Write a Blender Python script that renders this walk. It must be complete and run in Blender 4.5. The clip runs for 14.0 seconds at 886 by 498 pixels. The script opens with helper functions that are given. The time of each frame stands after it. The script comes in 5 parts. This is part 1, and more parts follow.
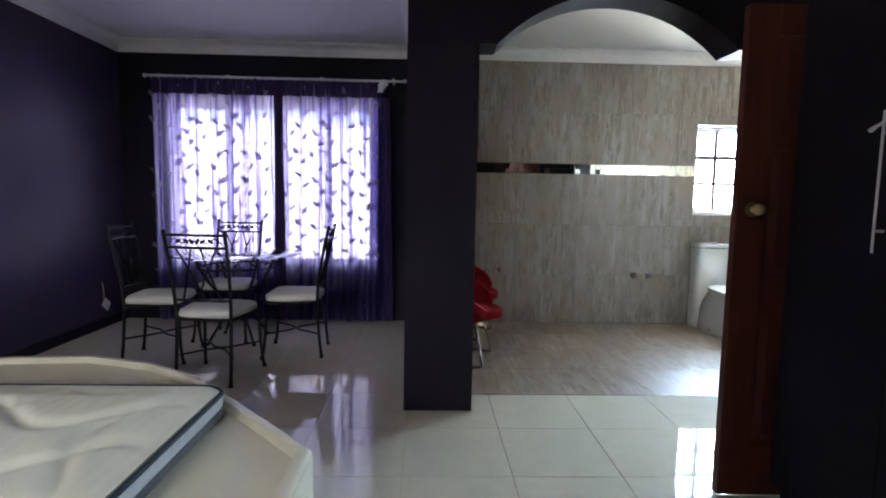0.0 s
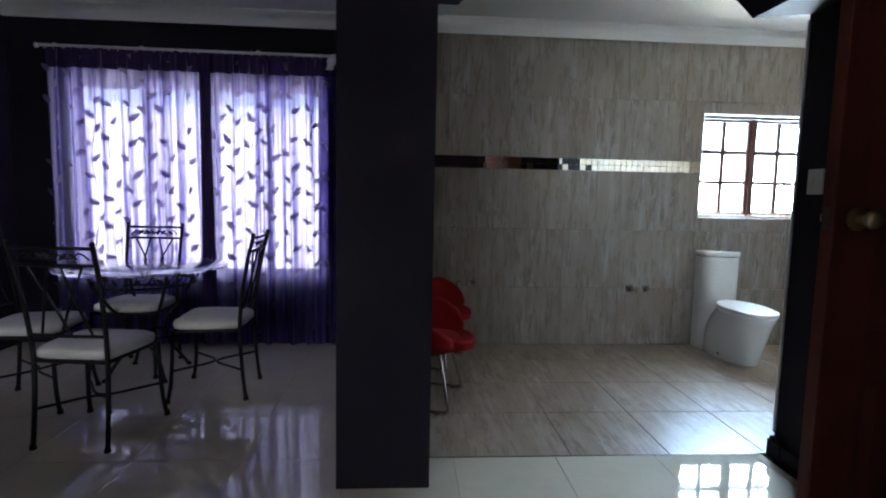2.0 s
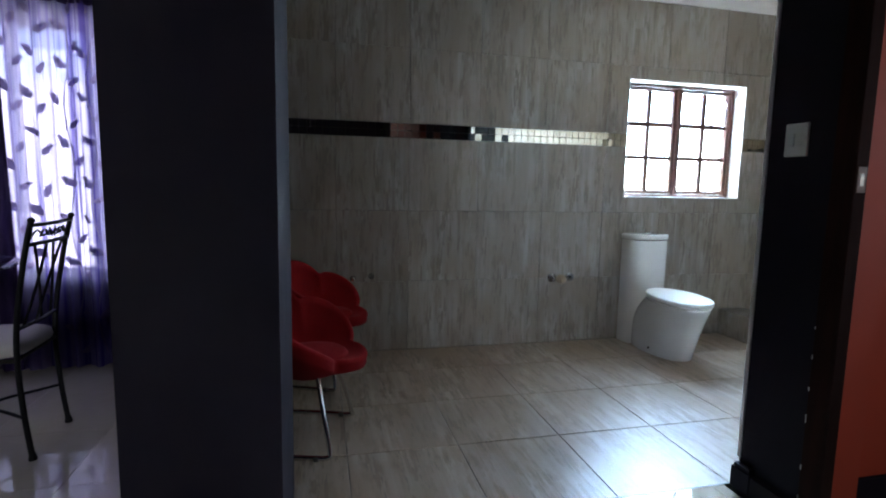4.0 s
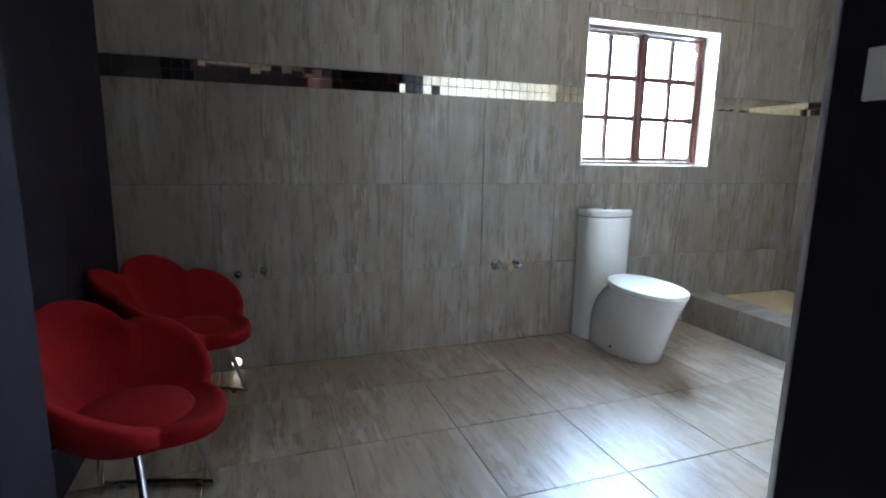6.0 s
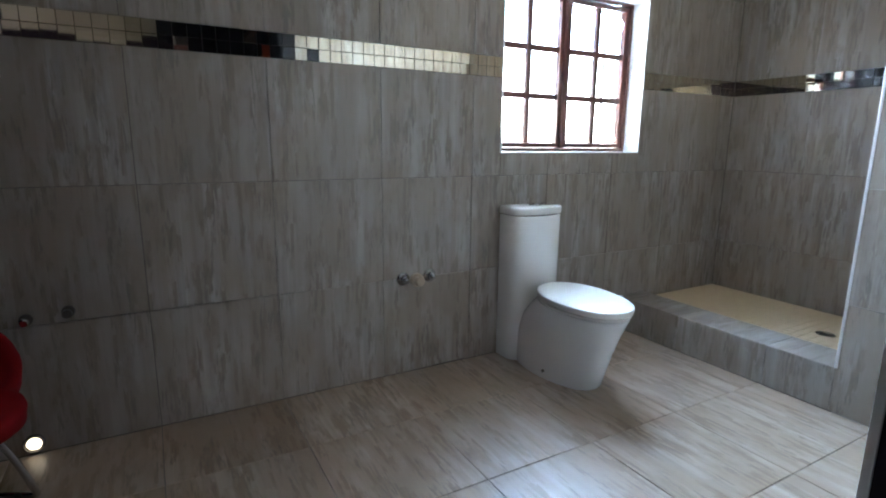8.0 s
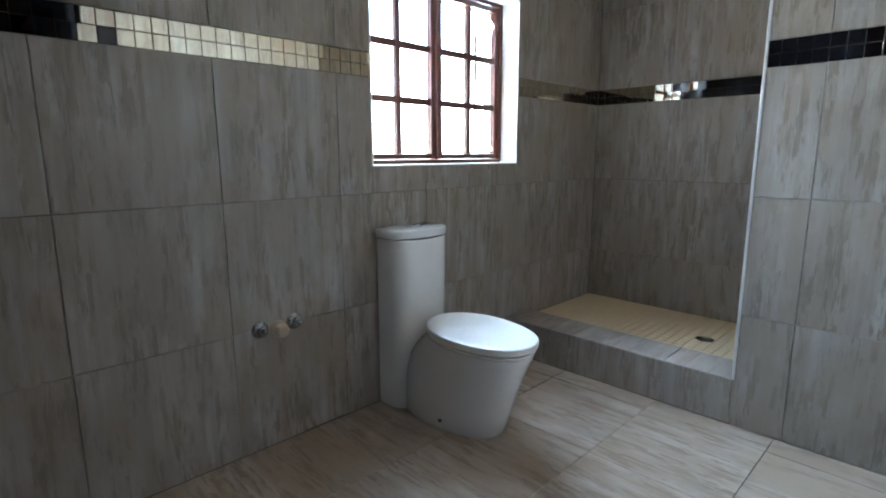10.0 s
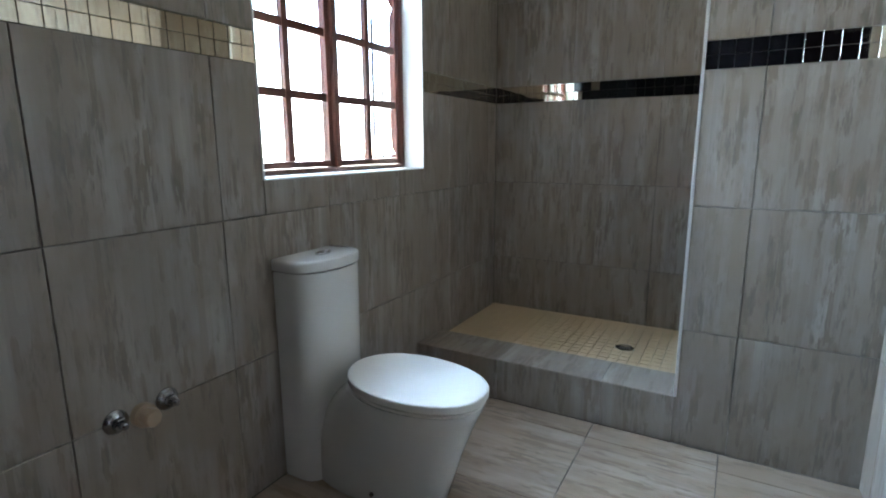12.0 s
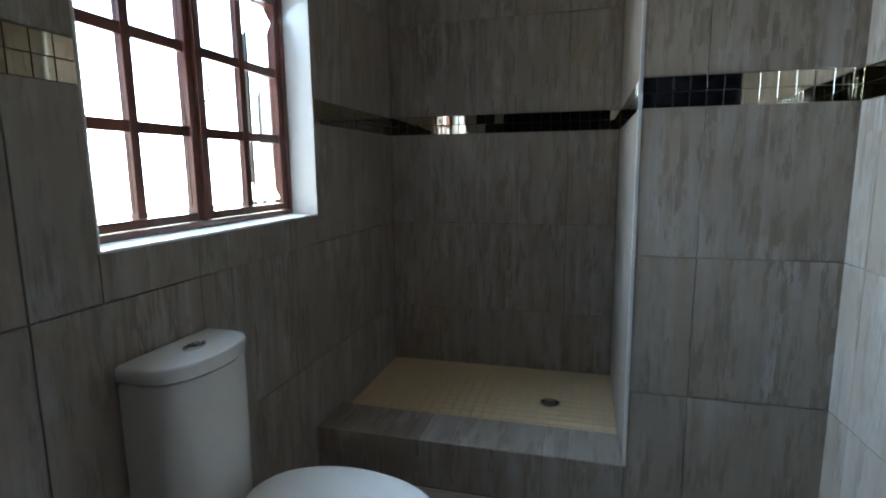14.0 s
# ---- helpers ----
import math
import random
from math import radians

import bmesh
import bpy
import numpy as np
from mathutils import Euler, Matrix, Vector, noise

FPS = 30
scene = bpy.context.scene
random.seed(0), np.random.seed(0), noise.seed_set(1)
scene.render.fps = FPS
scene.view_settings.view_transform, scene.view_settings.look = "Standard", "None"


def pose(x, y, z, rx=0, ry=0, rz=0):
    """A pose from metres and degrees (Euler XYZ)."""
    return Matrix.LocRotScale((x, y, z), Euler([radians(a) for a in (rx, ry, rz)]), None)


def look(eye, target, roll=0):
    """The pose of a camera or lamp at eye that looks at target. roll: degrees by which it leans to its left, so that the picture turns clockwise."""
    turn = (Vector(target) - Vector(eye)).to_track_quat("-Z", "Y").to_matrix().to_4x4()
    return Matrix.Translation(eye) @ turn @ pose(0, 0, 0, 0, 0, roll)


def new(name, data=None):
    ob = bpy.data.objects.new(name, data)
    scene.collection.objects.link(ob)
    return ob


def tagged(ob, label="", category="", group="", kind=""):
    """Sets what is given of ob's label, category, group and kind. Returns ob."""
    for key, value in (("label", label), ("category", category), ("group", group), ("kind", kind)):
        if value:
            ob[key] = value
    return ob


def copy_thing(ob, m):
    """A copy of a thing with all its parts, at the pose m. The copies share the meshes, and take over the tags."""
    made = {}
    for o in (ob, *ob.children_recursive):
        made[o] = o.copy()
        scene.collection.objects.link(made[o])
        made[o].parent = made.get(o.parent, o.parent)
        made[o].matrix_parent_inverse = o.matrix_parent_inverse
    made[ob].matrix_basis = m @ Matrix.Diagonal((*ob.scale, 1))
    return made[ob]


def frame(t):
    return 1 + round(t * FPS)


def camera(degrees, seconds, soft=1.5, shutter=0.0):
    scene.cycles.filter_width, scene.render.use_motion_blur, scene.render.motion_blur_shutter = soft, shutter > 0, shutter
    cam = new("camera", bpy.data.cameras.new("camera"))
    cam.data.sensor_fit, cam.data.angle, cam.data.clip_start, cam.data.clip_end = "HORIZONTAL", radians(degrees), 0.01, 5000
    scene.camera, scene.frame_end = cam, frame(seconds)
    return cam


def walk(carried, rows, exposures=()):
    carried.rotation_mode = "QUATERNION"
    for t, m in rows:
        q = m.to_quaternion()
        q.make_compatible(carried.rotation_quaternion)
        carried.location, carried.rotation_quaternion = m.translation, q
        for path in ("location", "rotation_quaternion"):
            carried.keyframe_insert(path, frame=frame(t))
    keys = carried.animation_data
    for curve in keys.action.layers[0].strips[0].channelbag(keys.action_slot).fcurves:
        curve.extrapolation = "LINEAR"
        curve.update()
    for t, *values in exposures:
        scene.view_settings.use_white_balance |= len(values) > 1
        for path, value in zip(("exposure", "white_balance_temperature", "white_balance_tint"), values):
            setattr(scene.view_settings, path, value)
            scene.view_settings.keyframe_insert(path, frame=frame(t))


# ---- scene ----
cam = camera(80.7, 14.0, soft=2.0)
PATH = [
    (0, (0.045, 0.088, 1.239), (0.106, 2.078, 1.046), 1.0),
    (0.5, (0.117, 0.305, 1.249), (0.18, 2.295, 1.057), 1.0),
    (1, (0.176, 0.488, 1.236), (0.237, 2.478, 1.043), 1.0),
    (1.5, (0.197, 0.704, 1.242), (0.268, 2.692, 1.045), 1.05),
    (2, (0.213, 0.9, 1.25), (0.347, 2.886, 1.053), 1.2),
    (2.5, (0.261, 1.112, 1.223), (0.466, 3.092, 1.034), 1.2),
    (3, (0.327, 1.283, 1.212), (0.578, 3.258, 1.024), 1.1),
    (3.5, (0.374, 1.46, 1.179), (0.711, 3.422, 0.98), 1.1),
    (3.7, (0.39, 1.532, 1.172), (0.78, 3.478, 0.96), 1.1),
    (5.8, (0.73, 2.288, 1.162), (1.363, 4.153, 0.816), 1.0),
    (6, (0.755, 2.371, 1.161), (1.416, 4.226, 0.81), 1.0),
    (6.5, (0.828, 2.521, 1.153), (1.592, 4.334, 0.797), 0.8),
    (7, (0.911, 2.669, 1.137), (1.766, 4.44, 0.774), 0.6),
    (7.5, (1.011, 2.835, 1.132), (1.912, 4.582, 0.764), 0.4),
    (8, (1.077, 2.963, 1.168), (2.035, 4.673, 0.769), 0.6),
    (8.5, (1.146, 3.073, 1.18), (2.185, 4.731, 0.767), 0.7),
    (9, (1.183, 3.171, 1.179), (2.369, 4.729, 0.773), 0.3),
    (9.2, (1.194, 3.214, 1.168), (2.437, 4.731, 0.777), 0.2),
    (11.5, (1.425, 3.715, 1.211), (3.028, 4.85, 0.832), -0.3),
    (12, (1.444, 3.845, 1.228), (3.153, 4.811, 0.844), -0.3),
    (12.5, (1.488, 3.937, 1.241), (3.27, 4.758, 0.854), -0.4),
    (13, (1.591, 4.013, 1.256), (3.42, 4.726, 0.871), -0.5),
    (13.5, (1.683, 4.084, 1.276), (3.55, 4.708, 0.923), -0.6),
    (14, (1.754, 4.171, 1.309), (3.663, 4.686, 1.004), -0.6),
]
EXPOSURES = [
    (0.0, 2.75, 6450, 10), (1.5, 2.3, 6200, 10), (3.0, 1.98, 6000, 10), (6.0, 2.6, 6000, 11.5), (7.5, 2.33, 6050, 13),
    (9.0, 1.95, 6150, 13), (11.5, 1.67, 6350, 11), (12.5, 1.46, 6350, 11), (13.5, 1.03, 6400, 10), (14.0, 0.6, 6400, 10),
]
walk(cam, [(t, look(eye, target, roll)) for t, eye, target, roll in PATH], EXPOSURES)

# ---- world, sun, daylight and exposure ----
world = bpy.data.worlds.new("world")
scene.world = world
world.use_nodes = True
wn = world.node_tree.nodes
sky = wn.new("ShaderNodeTexSky")
sky.sky_type, sky.sun_disc, sky.sun_elevation, sky.sun_rotation = "NISHITA", False, radians(52), radians(180)
wn["Background"].inputs["Strength"].default_value = 0.15
world.node_tree.links.new(sky.outputs["Color"], wn["Background"].inputs["Color"])


def lamp(name, kind, m, energy, colour, **extra):
    data = bpy.data.lights.new(name, kind)
    data.energy, data.color = energy, colour
    if kind == "AREA":
        data.shape, data.size, data.size_y = "RECTANGLE", extra["size"], extra["size_y"]
        data.spread = radians(extra["spread"])
    if kind == "SUN":
        data.angle = extra["angle"]
    ob = new(name, data)
    ob.matrix_world = m
    return ob


# The sun stands behind the house; the windows take only sky light.
lamp("sun", "SUN", look((0, -6, 8), (0, 0, 0)), 5.0, (1.0, 0.95, 0.88), angle=radians(0.5))
SKY_BATH, GROUND_BATH, SKY_DINING, SKY_BEDROOM, FILL_PASSAGE = 51, 16, 5.0, 1.6, 1.2
lamp("sky_through_bath_window", "AREA", look((3.23, 5.68, 1.76), (2.56, 4.2, 0.98)), SKY_BATH, (0.50, 0.735, 1.0), size=1.2, size_y=1.12, spread=116)
# sunlit paving outside throws warm light upwards through the same opening
lamp("ground_light_through_bath_window", "AREA", look((3.23, 5.66, 1.35), (2.7, 4.2, 2.2)), GROUND_BATH, (0.94, 0.94, 0.76), size=1.1, size_y=0.7, spread=140)
lamp("sky_through_dining_window", "AREA", look((-1.5, 5.62, 1.27), (-1.5, 4.0, 1.2)), SKY_DINING, (0.9, 0.95, 1.0), size=2.1, size_y=1.45, spread=150)
lamp("sky_through_bedroom_window", "AREA", look((-1.5, -2.0, 1.6), (-1.45, 1.3, 0.5)), SKY_BEDROOM, (0.95, 0.98, 1.0), size=1.4, size_y=1.1, spread=60)
# Unseen lamp added to brighten the orange passage wall.
lamp("sky_through_passage_window", "AREA", look((3.68, 1.45, 1.5), (2.3, 2.9, 1.2)), FILL_PASSAGE, (0.95, 0.98, 1.0), size=0.8, size_y=1.1, spread=150)

# ---- materials ----
def material(name, colour, rough=0.5, metal=0.0, spec=0.5):
    m = bpy.data.materials.new(name)
    m.use_nodes = True
    b = m.node_tree.nodes["Principled BSDF"]
    b.inputs["Base Color"].default_value = (*colour, 1)
    b.inputs["Roughness"].default_value = rough
    b.inputs["Metallic"].default_value = metal
    b.inputs["Specular IOR Level"].default_value = spec
    return m


class Nodes:
    """Short hand for wiring one material."""

    def __init__(self, m):
        self.tree, self.bsdf = m.node_tree, m.node_tree.nodes["Principled BSDF"]

    def add(self, kind, **values):
        n = self.tree.nodes.new(kind)
        for key, value in values.items():
            n.inputs[key.replace("_", " ")].default_value = value
        return n

    def link(self, a, b):
        self.tree.links.new(a, b)

    def coords(self, scale=(1, 1, 1), per_object=False):
        """Object coordinates, stretched; per_object: shifted by each object's random number."""
        tex, mp = self.add("ShaderNodeTexCoord"), self.add("ShaderNodeMapping")
        mp.inputs["Scale"].default_value = scale
        self.link(tex.outputs["Object"], mp.inputs["Vector"])
        if per_object:
            info, mul, com = self.add("ShaderNodeObjectInfo"), self.add("ShaderNodeMath"), self.add("ShaderNodeCombineXYZ")
            mul.operation = "MULTIPLY"
            mul.inputs[1].default_value = 71.0
            self.link(info.outputs["Random"], mul.inputs[0])
            for axis in "XYZ":
                self.link(mul.outputs[0], com.inputs[axis])
            self.link(com.outputs[0], mp.inputs["Location"])
        return mp.outputs[0]

    def noise(self, vec, scale, detail=4.0, rough=0.55, distort=0.0):
        n = self.add("ShaderNodeTexNoise", Scale=scale, Detail=detail, Roughness=rough, Distortion=distort)
        self.link(vec, n.inputs["Vector"])
        return n.outputs["Fac"]

    def ramp(self, fac, *stops):
        r = self.add("ShaderNodeValToRGB")
        e = r.color_ramp.elements
        while len(e) < len(stops):
            e.new(0.5)
        for el, (pos, col) in zip(e, stops):
            el.position = pos
            el.color = (*col, 1) if isinstance(col, tuple) else (col, col, col, 1)
        self.link(fac, r.inputs["Fac"])
        return r.outputs["Color"]

    def mix(self, fac, a, b, mode="MIX"):
        n = self.tree.nodes.new("ShaderNodeMix")
        n.data_type, n.blend_type = "RGBA", mode
        for socket, v in ((n.inputs["Factor"], fac), (n.inputs["A"], a), (n.inputs["B"], b)):
            if isinstance(v, (int, float)):
                socket.default_value = v
            elif isinstance(v, tuple):
                socket.default_value = (*v, 1)
            else:
                self.link(v, socket)
        return n.outputs["Result"]

    def bump(self, height, strength, distance=0.01):
        n = self.add("ShaderNodeBump", Strength=strength, Distance=distance)
        self.link(height, n.inputs["Height"])
        self.link(n.outputs["Normal"], self.bsdf.inputs["Normal"])

    def colour(self, c):
        self.link(c, self.bsdf.inputs["Base Color"])

    def rough(self, r):
        self.link(r, self.bsdf.inputs["Roughness"])


def painted(name, a, b, rough, scale=3.0, bump=0.15):
    """Rolled wall paint: faint patches, roller stipple."""
    m = material(name, a, rough)
    n = Nodes(m)
    v = n.coords()
    n.colour(n.mix(n.noise(v, scale, 5), a, b))
    n.bump(n.noise(v, 160, 3), bump, 0.003)
    n.rough(n.ramp(n.noise(v, 2.2, 3), (0.3, rough - 0.06), (0.7, rough + 0.08)))
    return m


def tile_streaks(name, warm=1.0, dark=1.0):
    """Porcelain tile printed as weathered, paint-worn planks; the print runs along the tile's own y."""
    m = material(name, (0.3, 0.27, 0.22), 0.35)
    n = Nodes(m)
    tint = lambda r, g, b: (r * warm * 1.05, g * 1.055, b / warm * 1.09)

    def maths(op, a, b=None):
        node = n.add("ShaderNodeMath")
        node.operation = op
        for socket, v in zip(node.inputs, (a, b)):
            if isinstance(v, (int, float)):
                socket.default_value = v
            elif v is not None:
                n.link(v, socket)
        return node.outputs[0]

    place = n.add("ShaderNodeSeparateXYZ")
    n.link(n.coords((1, 1, 1), True), place.inputs[0])
    ragged = maths("SUBTRACT", n.noise(n.coords((150, 28, 1), True), 1.0, 4, 0.6), 0.5)
    sway = maths("SUBTRACT", n.noise(n.coords((9, 1.6, 1), True), 1.0, 2, 0.5), 0.5)
    x = maths("ADD", maths("ADD", place.outputs["X"], maths("MULTIPLY", ragged, 0.010)), maths("MULTIPLY", sway, 0.007))
    y = maths("ADD", place.outputs["Y"], maths("MULTIPLY", ragged, 0.11))

    def patches(width, length):
        """A random number for each worn patch of about that width and length."""
        col = maths("FLOOR", maths("DIVIDE", x, width))
        shift, cell, pair = n.add("ShaderNodeTexWhiteNoise"), n.add("ShaderNodeTexWhiteNoise"), n.add("ShaderNodeCombineXYZ")
        shift.noise_dimensions, cell.noise_dimensions = "1D", "2D"
        n.link(col, shift.inputs["W"])
        n.link(col, pair.inputs["X"])
        n.link(maths("FLOOR", maths("ADD", maths("DIVIDE", y, length), maths("MULTIPLY", shift.outputs["Value"], 9.0))), pair.inputs["Y"])
        n.link(pair.outputs[0], cell.inputs["Vector"])
        return cell.outputs["Value"]

    fine = n.noise(n.coords((120, 6.0, 1), True), 1.0, 4, 0.6)
    bands = n.noise(n.coords((24, 0.5, 1), True), 1.0, 3, 0.6)
    cloud = n.noise(n.coords((5.0, 2.4, 1), True), 1.0, 3, 0.5)
    dashes = n.noise(n.coords((85, 11.0, 1), True), 1.0, 4, 0.62)
    where = n.noise(n.coords((17, 3.2, 1), True), 1.0, 4, 0.6)
    base = n.mix(n.ramp(bands, (0.38, 0.0), (0.62, 1.0)), tint(0.222, 0.216, 0.206), tint(0.332, 0.325, 0.313))
    base = n.mix(n.ramp(patches(0.043, 0.42), (0.0, 0.0), (1.0, 0.55)), base, tint(0.225, 0.187, 0.145))
    base = n.mix(n.ramp(patches(0.031, 0.27), (0.45, 0.0), (1.0, 0.42)), base, tint(0.372, 0.364, 0.346))
    base = n.mix(n.ramp(cloud, (0.36, 0.62 * dark), (0.62, 0.0)), base, tint(0.222, 0.192, 0.156))
    stain = n.noise(n.coords((15, 5.5, 1), True), 1.0, 4, 0.62)
    base = n.mix(n.ramp(stain, (0.52, 0.0), (0.66, 0.42 * dark)), base, tint(0.178, 0.152, 0.120))
    worn = n.mix(1.0, n.ramp(patches(0.015, 0.105), (0.69, 0.0), (0.82, 0.54 * dark)), n.ramp(where, (0.40, 0.0), (0.54, 1.0)), "MULTIPLY")
    base = n.mix(worn, base, tint(0.160, 0.134, 0.104))
    marks = n.mix(1.0, n.ramp(dashes, (0.49, 0.0), (0.61, 0.60 * dark)), n.ramp(where, (0.47, 0.0), (0.58, 1.0)), "MULTIPLY")
    base = n.mix(marks, base, tint(0.135, 0.122, 0.106))
    base = n.mix(n.ramp(fine, (0.40, 0.0), (0.75, 0.22)), base, tint(0.215, 0.202, 0.186))
    info = n.add("ShaderNodeObjectInfo")
    n.colour(n.mix(n.ramp(info.outputs["Random"], (0.0, 0.0), (1.0, 0.16)), base, tint(0.35, 0.342, 0.325)))
    n.rough(n.ramp(fine, (0.3, 0.30), (0.75, 0.42)))
    n.bump(fine, 0.05, 0.002)
    return m


def wood(name, dark, light, rough=0.3, axis=2, coat=0.3):
    m = material(name, dark, rough)
    n = Nodes(m)
    stretch = [14.0, 14.0, 14.0]
    stretch[axis] = 1.1
    grain = n.noise(n.coords(tuple(stretch)), 1.6, 7, 0.6, 0.6)
    wear = n.noise(n.coords(), 3.0, 4)
    c = n.mix(n.ramp(grain, (0.32, 0.0), (0.7, 1.0)), dark, light)
    n.colour(n.mix(n.ramp(wear, (0.5, 0.0), (0.8, 0.35)), c, tuple(v * 0.6 for v in dark)))
    n.bump(grain, 0.12, 0.002)
    n.bsdf.inputs["Coat Weight"].default_value = coat
    n.bsdf.inputs["Coat Roughness"].default_value = 0.15
    return m


purple_paint = painted("deep_purple_paint", (0.030, 0.018, 0.052), (0.040, 0.025, 0.064), 0.5)
black_paint = painted("near_black_paint", (0.011, 0.008, 0.014), (0.015, 0.010, 0.019), 0.7)
black_paint.node_tree.nodes["Principled BSDF"].inputs["Specular IOR Level"].default_value = 0.18
orange_paint = painted("burnt_orange_paint", (0.42, 0.045, 0.012), (0.48, 0.055, 0.016), 0.6)
white_paint = painted("white_ceiling_paint", (0.74, 0.73, 0.72), (0.8, 0.79, 0.78), 0.75, bump=0.08)
cornice_paint = painted("white_cornice_paint", (0.76, 0.75, 0.73), (0.82, 0.81, 0.79), 0.6)
plaster_white = painted("reveal_white_paint", (0.74, 0.74, 0.73), (0.8, 0.8, 0.79), 0.6)
grout = painted("grey_grout", (0.085, 0.078, 0.068), (0.12, 0.11, 0.095), 0.85, 8)
pale_grout = painted("pale_grey_grout", (0.30, 0.29, 0.27), (0.37, 0.36, 0.34), 0.85, 8)
cream_grout = painted("cream_grout", (0.46, 0.43, 0.36), (0.53, 0.49, 0.41), 0.8, 8)
streak_tile = tile_streaks("timber_look_porcelain", 1.06, 1.4)
floor_tile = tile_streaks("timber_look_floor_porcelain", 1.19, 1.5)
floor_tile.node_tree.nodes["Principled BSDF"].inputs["Specular IOR Level"].default_value = 0.32
trim_metal = material("tile_edge_trim", (0.82, 0.83, 0.85), 0.28, 0.6)
outside_ground = painted("pale_paving", (0.58, 0.55, 0.5), (0.64, 0.61, 0.55), 0.9, 0.7)

cream_tile = material("polished_cream_porcelain", (0.6, 0.56, 0.47), 0.05)
_n = Nodes(cream_tile)
_v = _n.coords((1, 1, 1), True)
_n.colour(_n.mix(_n.noise(_v, 5, 6, 0.6, 0.8), (0.54, 0.49, 0.38), (0.66, 0.61, 0.49)))
_n.rough(_n.ramp(_n.noise(_v, 9, 4), (0.35, 0.018), (0.7, 0.04)))

frame_wood = wood("varnished_meranti", (0.065, 0.020, 0.014), (0.15, 0.046, 0.03), 0.3, 2, 0.4)
door_wood = wood("red_brown_door_wood", (0.062, 0.010, 0.005), (0.105, 0.017, 0.008), 0.55, 2, 0.0)
dark_frame_wood = wood("dark_brown_frame_wood", (0.016, 0.006, 0.005), (0.034, 0.011, 0.008), 0.8, 2, 0.0)
dark_frame_wood.node_tree.nodes["Principled BSDF"].inputs["Specular IOR Level"].default_value = 0.12
ceramic = material("white_vitreous_china", (0.70, 0.70, 0.69), 0.12)
ceramic.node_tree.nodes["Principled BSDF"].inputs["Coat Weight"].default_value = 0.5
plastic_white = material("white_plastic", (0.74, 0.73, 0.70), 0.32)
chrome = material("chrome", (0.75, 0.76, 0.78), 0.12, 1.0)
brass = material("worn_brass", (0.42, 0.32, 0.18), 0.3, 1.0)
iron = painted("black_wrought_iron", (0.007, 0.0065, 0.007), (0.013, 0.012, 0.012), 0.5, 30, 0.3)
iron.node_tree.nodes["Principled BSDF"].inputs["Specular IOR Level"].default_value = 0.3
mirror = material("mirror_mosaic", (0.64, 0.58, 0.46), 0.03, 1.0)
# Black tiles, also painted over mirrors that would reflect the dark bedroom.
dark_mosaic = material("black_mosaic_with_dark_reflections", (0.008, 0.008, 0.010), 0.06)

glass = bpy.data.materials.new("clear_glass")
glass.use_nodes = True
_g = glass.node_tree.nodes["Principled BSDF"]
_g.inputs["Transmission Weight"].default_value, _g.inputs["Roughness"].default_value, _g.inputs["IOR"].default_value = 1.0, 0.0, 1.45

# ---- building helpers ----
def add_box(bm, x0, x1, y0, y1, z0, z1):
    """An axis-aligned block added to bm."""
    p = [bm.verts.new((x, y, z)) for x in (x0, x1) for y in (y0, y1) for z in (z0, z1)]
    for f in ((0, 1, 3, 2), (4, 6, 7, 5), (0, 4, 5, 1), (2, 3, 7, 6), (0, 2, 6, 4), (1, 5, 7, 3)):
        bm.faces.new([p[i] for i in f])
    return p


def boxes(*blocks, bevel=0.0, segments=2):
    bm = bmesh.new()
    for b in blocks:
        add_box(bm, *b)
    if bevel:
        bmesh.ops.bevel(bm, geom=list(bm.edges), offset=bevel, segments=segments, affect="EDGES", profile=0.6)
    return bm


def mesh_of(name, bm, mat, smooth=None):
    bmesh.ops.recalc_face_normals(bm, faces=bm.faces)
    me = bpy.data.meshes.new(name)
    bm.to_mesh(me)
    bm.free()
    if mat:
        me.materials.append(mat)
    if smooth is not None:
        me.shade_smooth()
        if smooth < 180:
            me.set_sharp_from_angle(angle=radians(smooth))
    return me


def thing(name, bm, mat, label, category, group="", kind="", smooth=None):
    return tagged(new(name, mesh_of(name, bm, mat, smooth)), label, category, group, kind)


def part(name, bm, mat, parent, label="", smooth=None):
    ob = new(name, mesh_of(name, bm, mat, smooth))
    ob.parent = parent
    return tagged(ob, label)


def empty(name, label, category, group=""):
    return tagged(new(name), label, category, group)


def tube(bm, points, radius, sides=8, closed=False, taper=None):
    """A round bar along points; taper: radius factor per point."""
    pts = [Vector(p) for p in points]
    n = len(pts)
    rings, up = [], None
    for i, p in enumerate(pts):
        a = pts[(i - 1) % n] if closed or i else p
        b = pts[(i + 1) % n] if closed or i < n - 1 else p
        d = (b - a).normalized()
        if up is None:
            up = d.orthogonal().normalized()
        up = (up - d * up.dot(d)).normalized()
        side, r = d.cross(up), radius * (taper[i] if taper else 1)
        rings.append([bm.verts.new(p + r * (math.cos(k) * up + math.sin(k) * side)) for k in (2 * math.pi * j / sides for j in range(sides))])
    for i in range(n if closed else n - 1):
        a, b = rings[i], rings[(i + 1) % n]
        shift = 0
        if closed and i == n - 1:
            shift = min(range(sides), key=lambda s: sum((a[j].co - b[(j + s) % sides].co).length for j in range(sides)))
        for j in range(sides):
            bm.faces.new((a[j], a[(j + 1) % sides], b[(j + 1 + shift) % sides], b[(j + shift) % sides]))
    if not closed:
        bm.faces.new(rings[0]), bm.faces.new(rings[-1])
    return bm


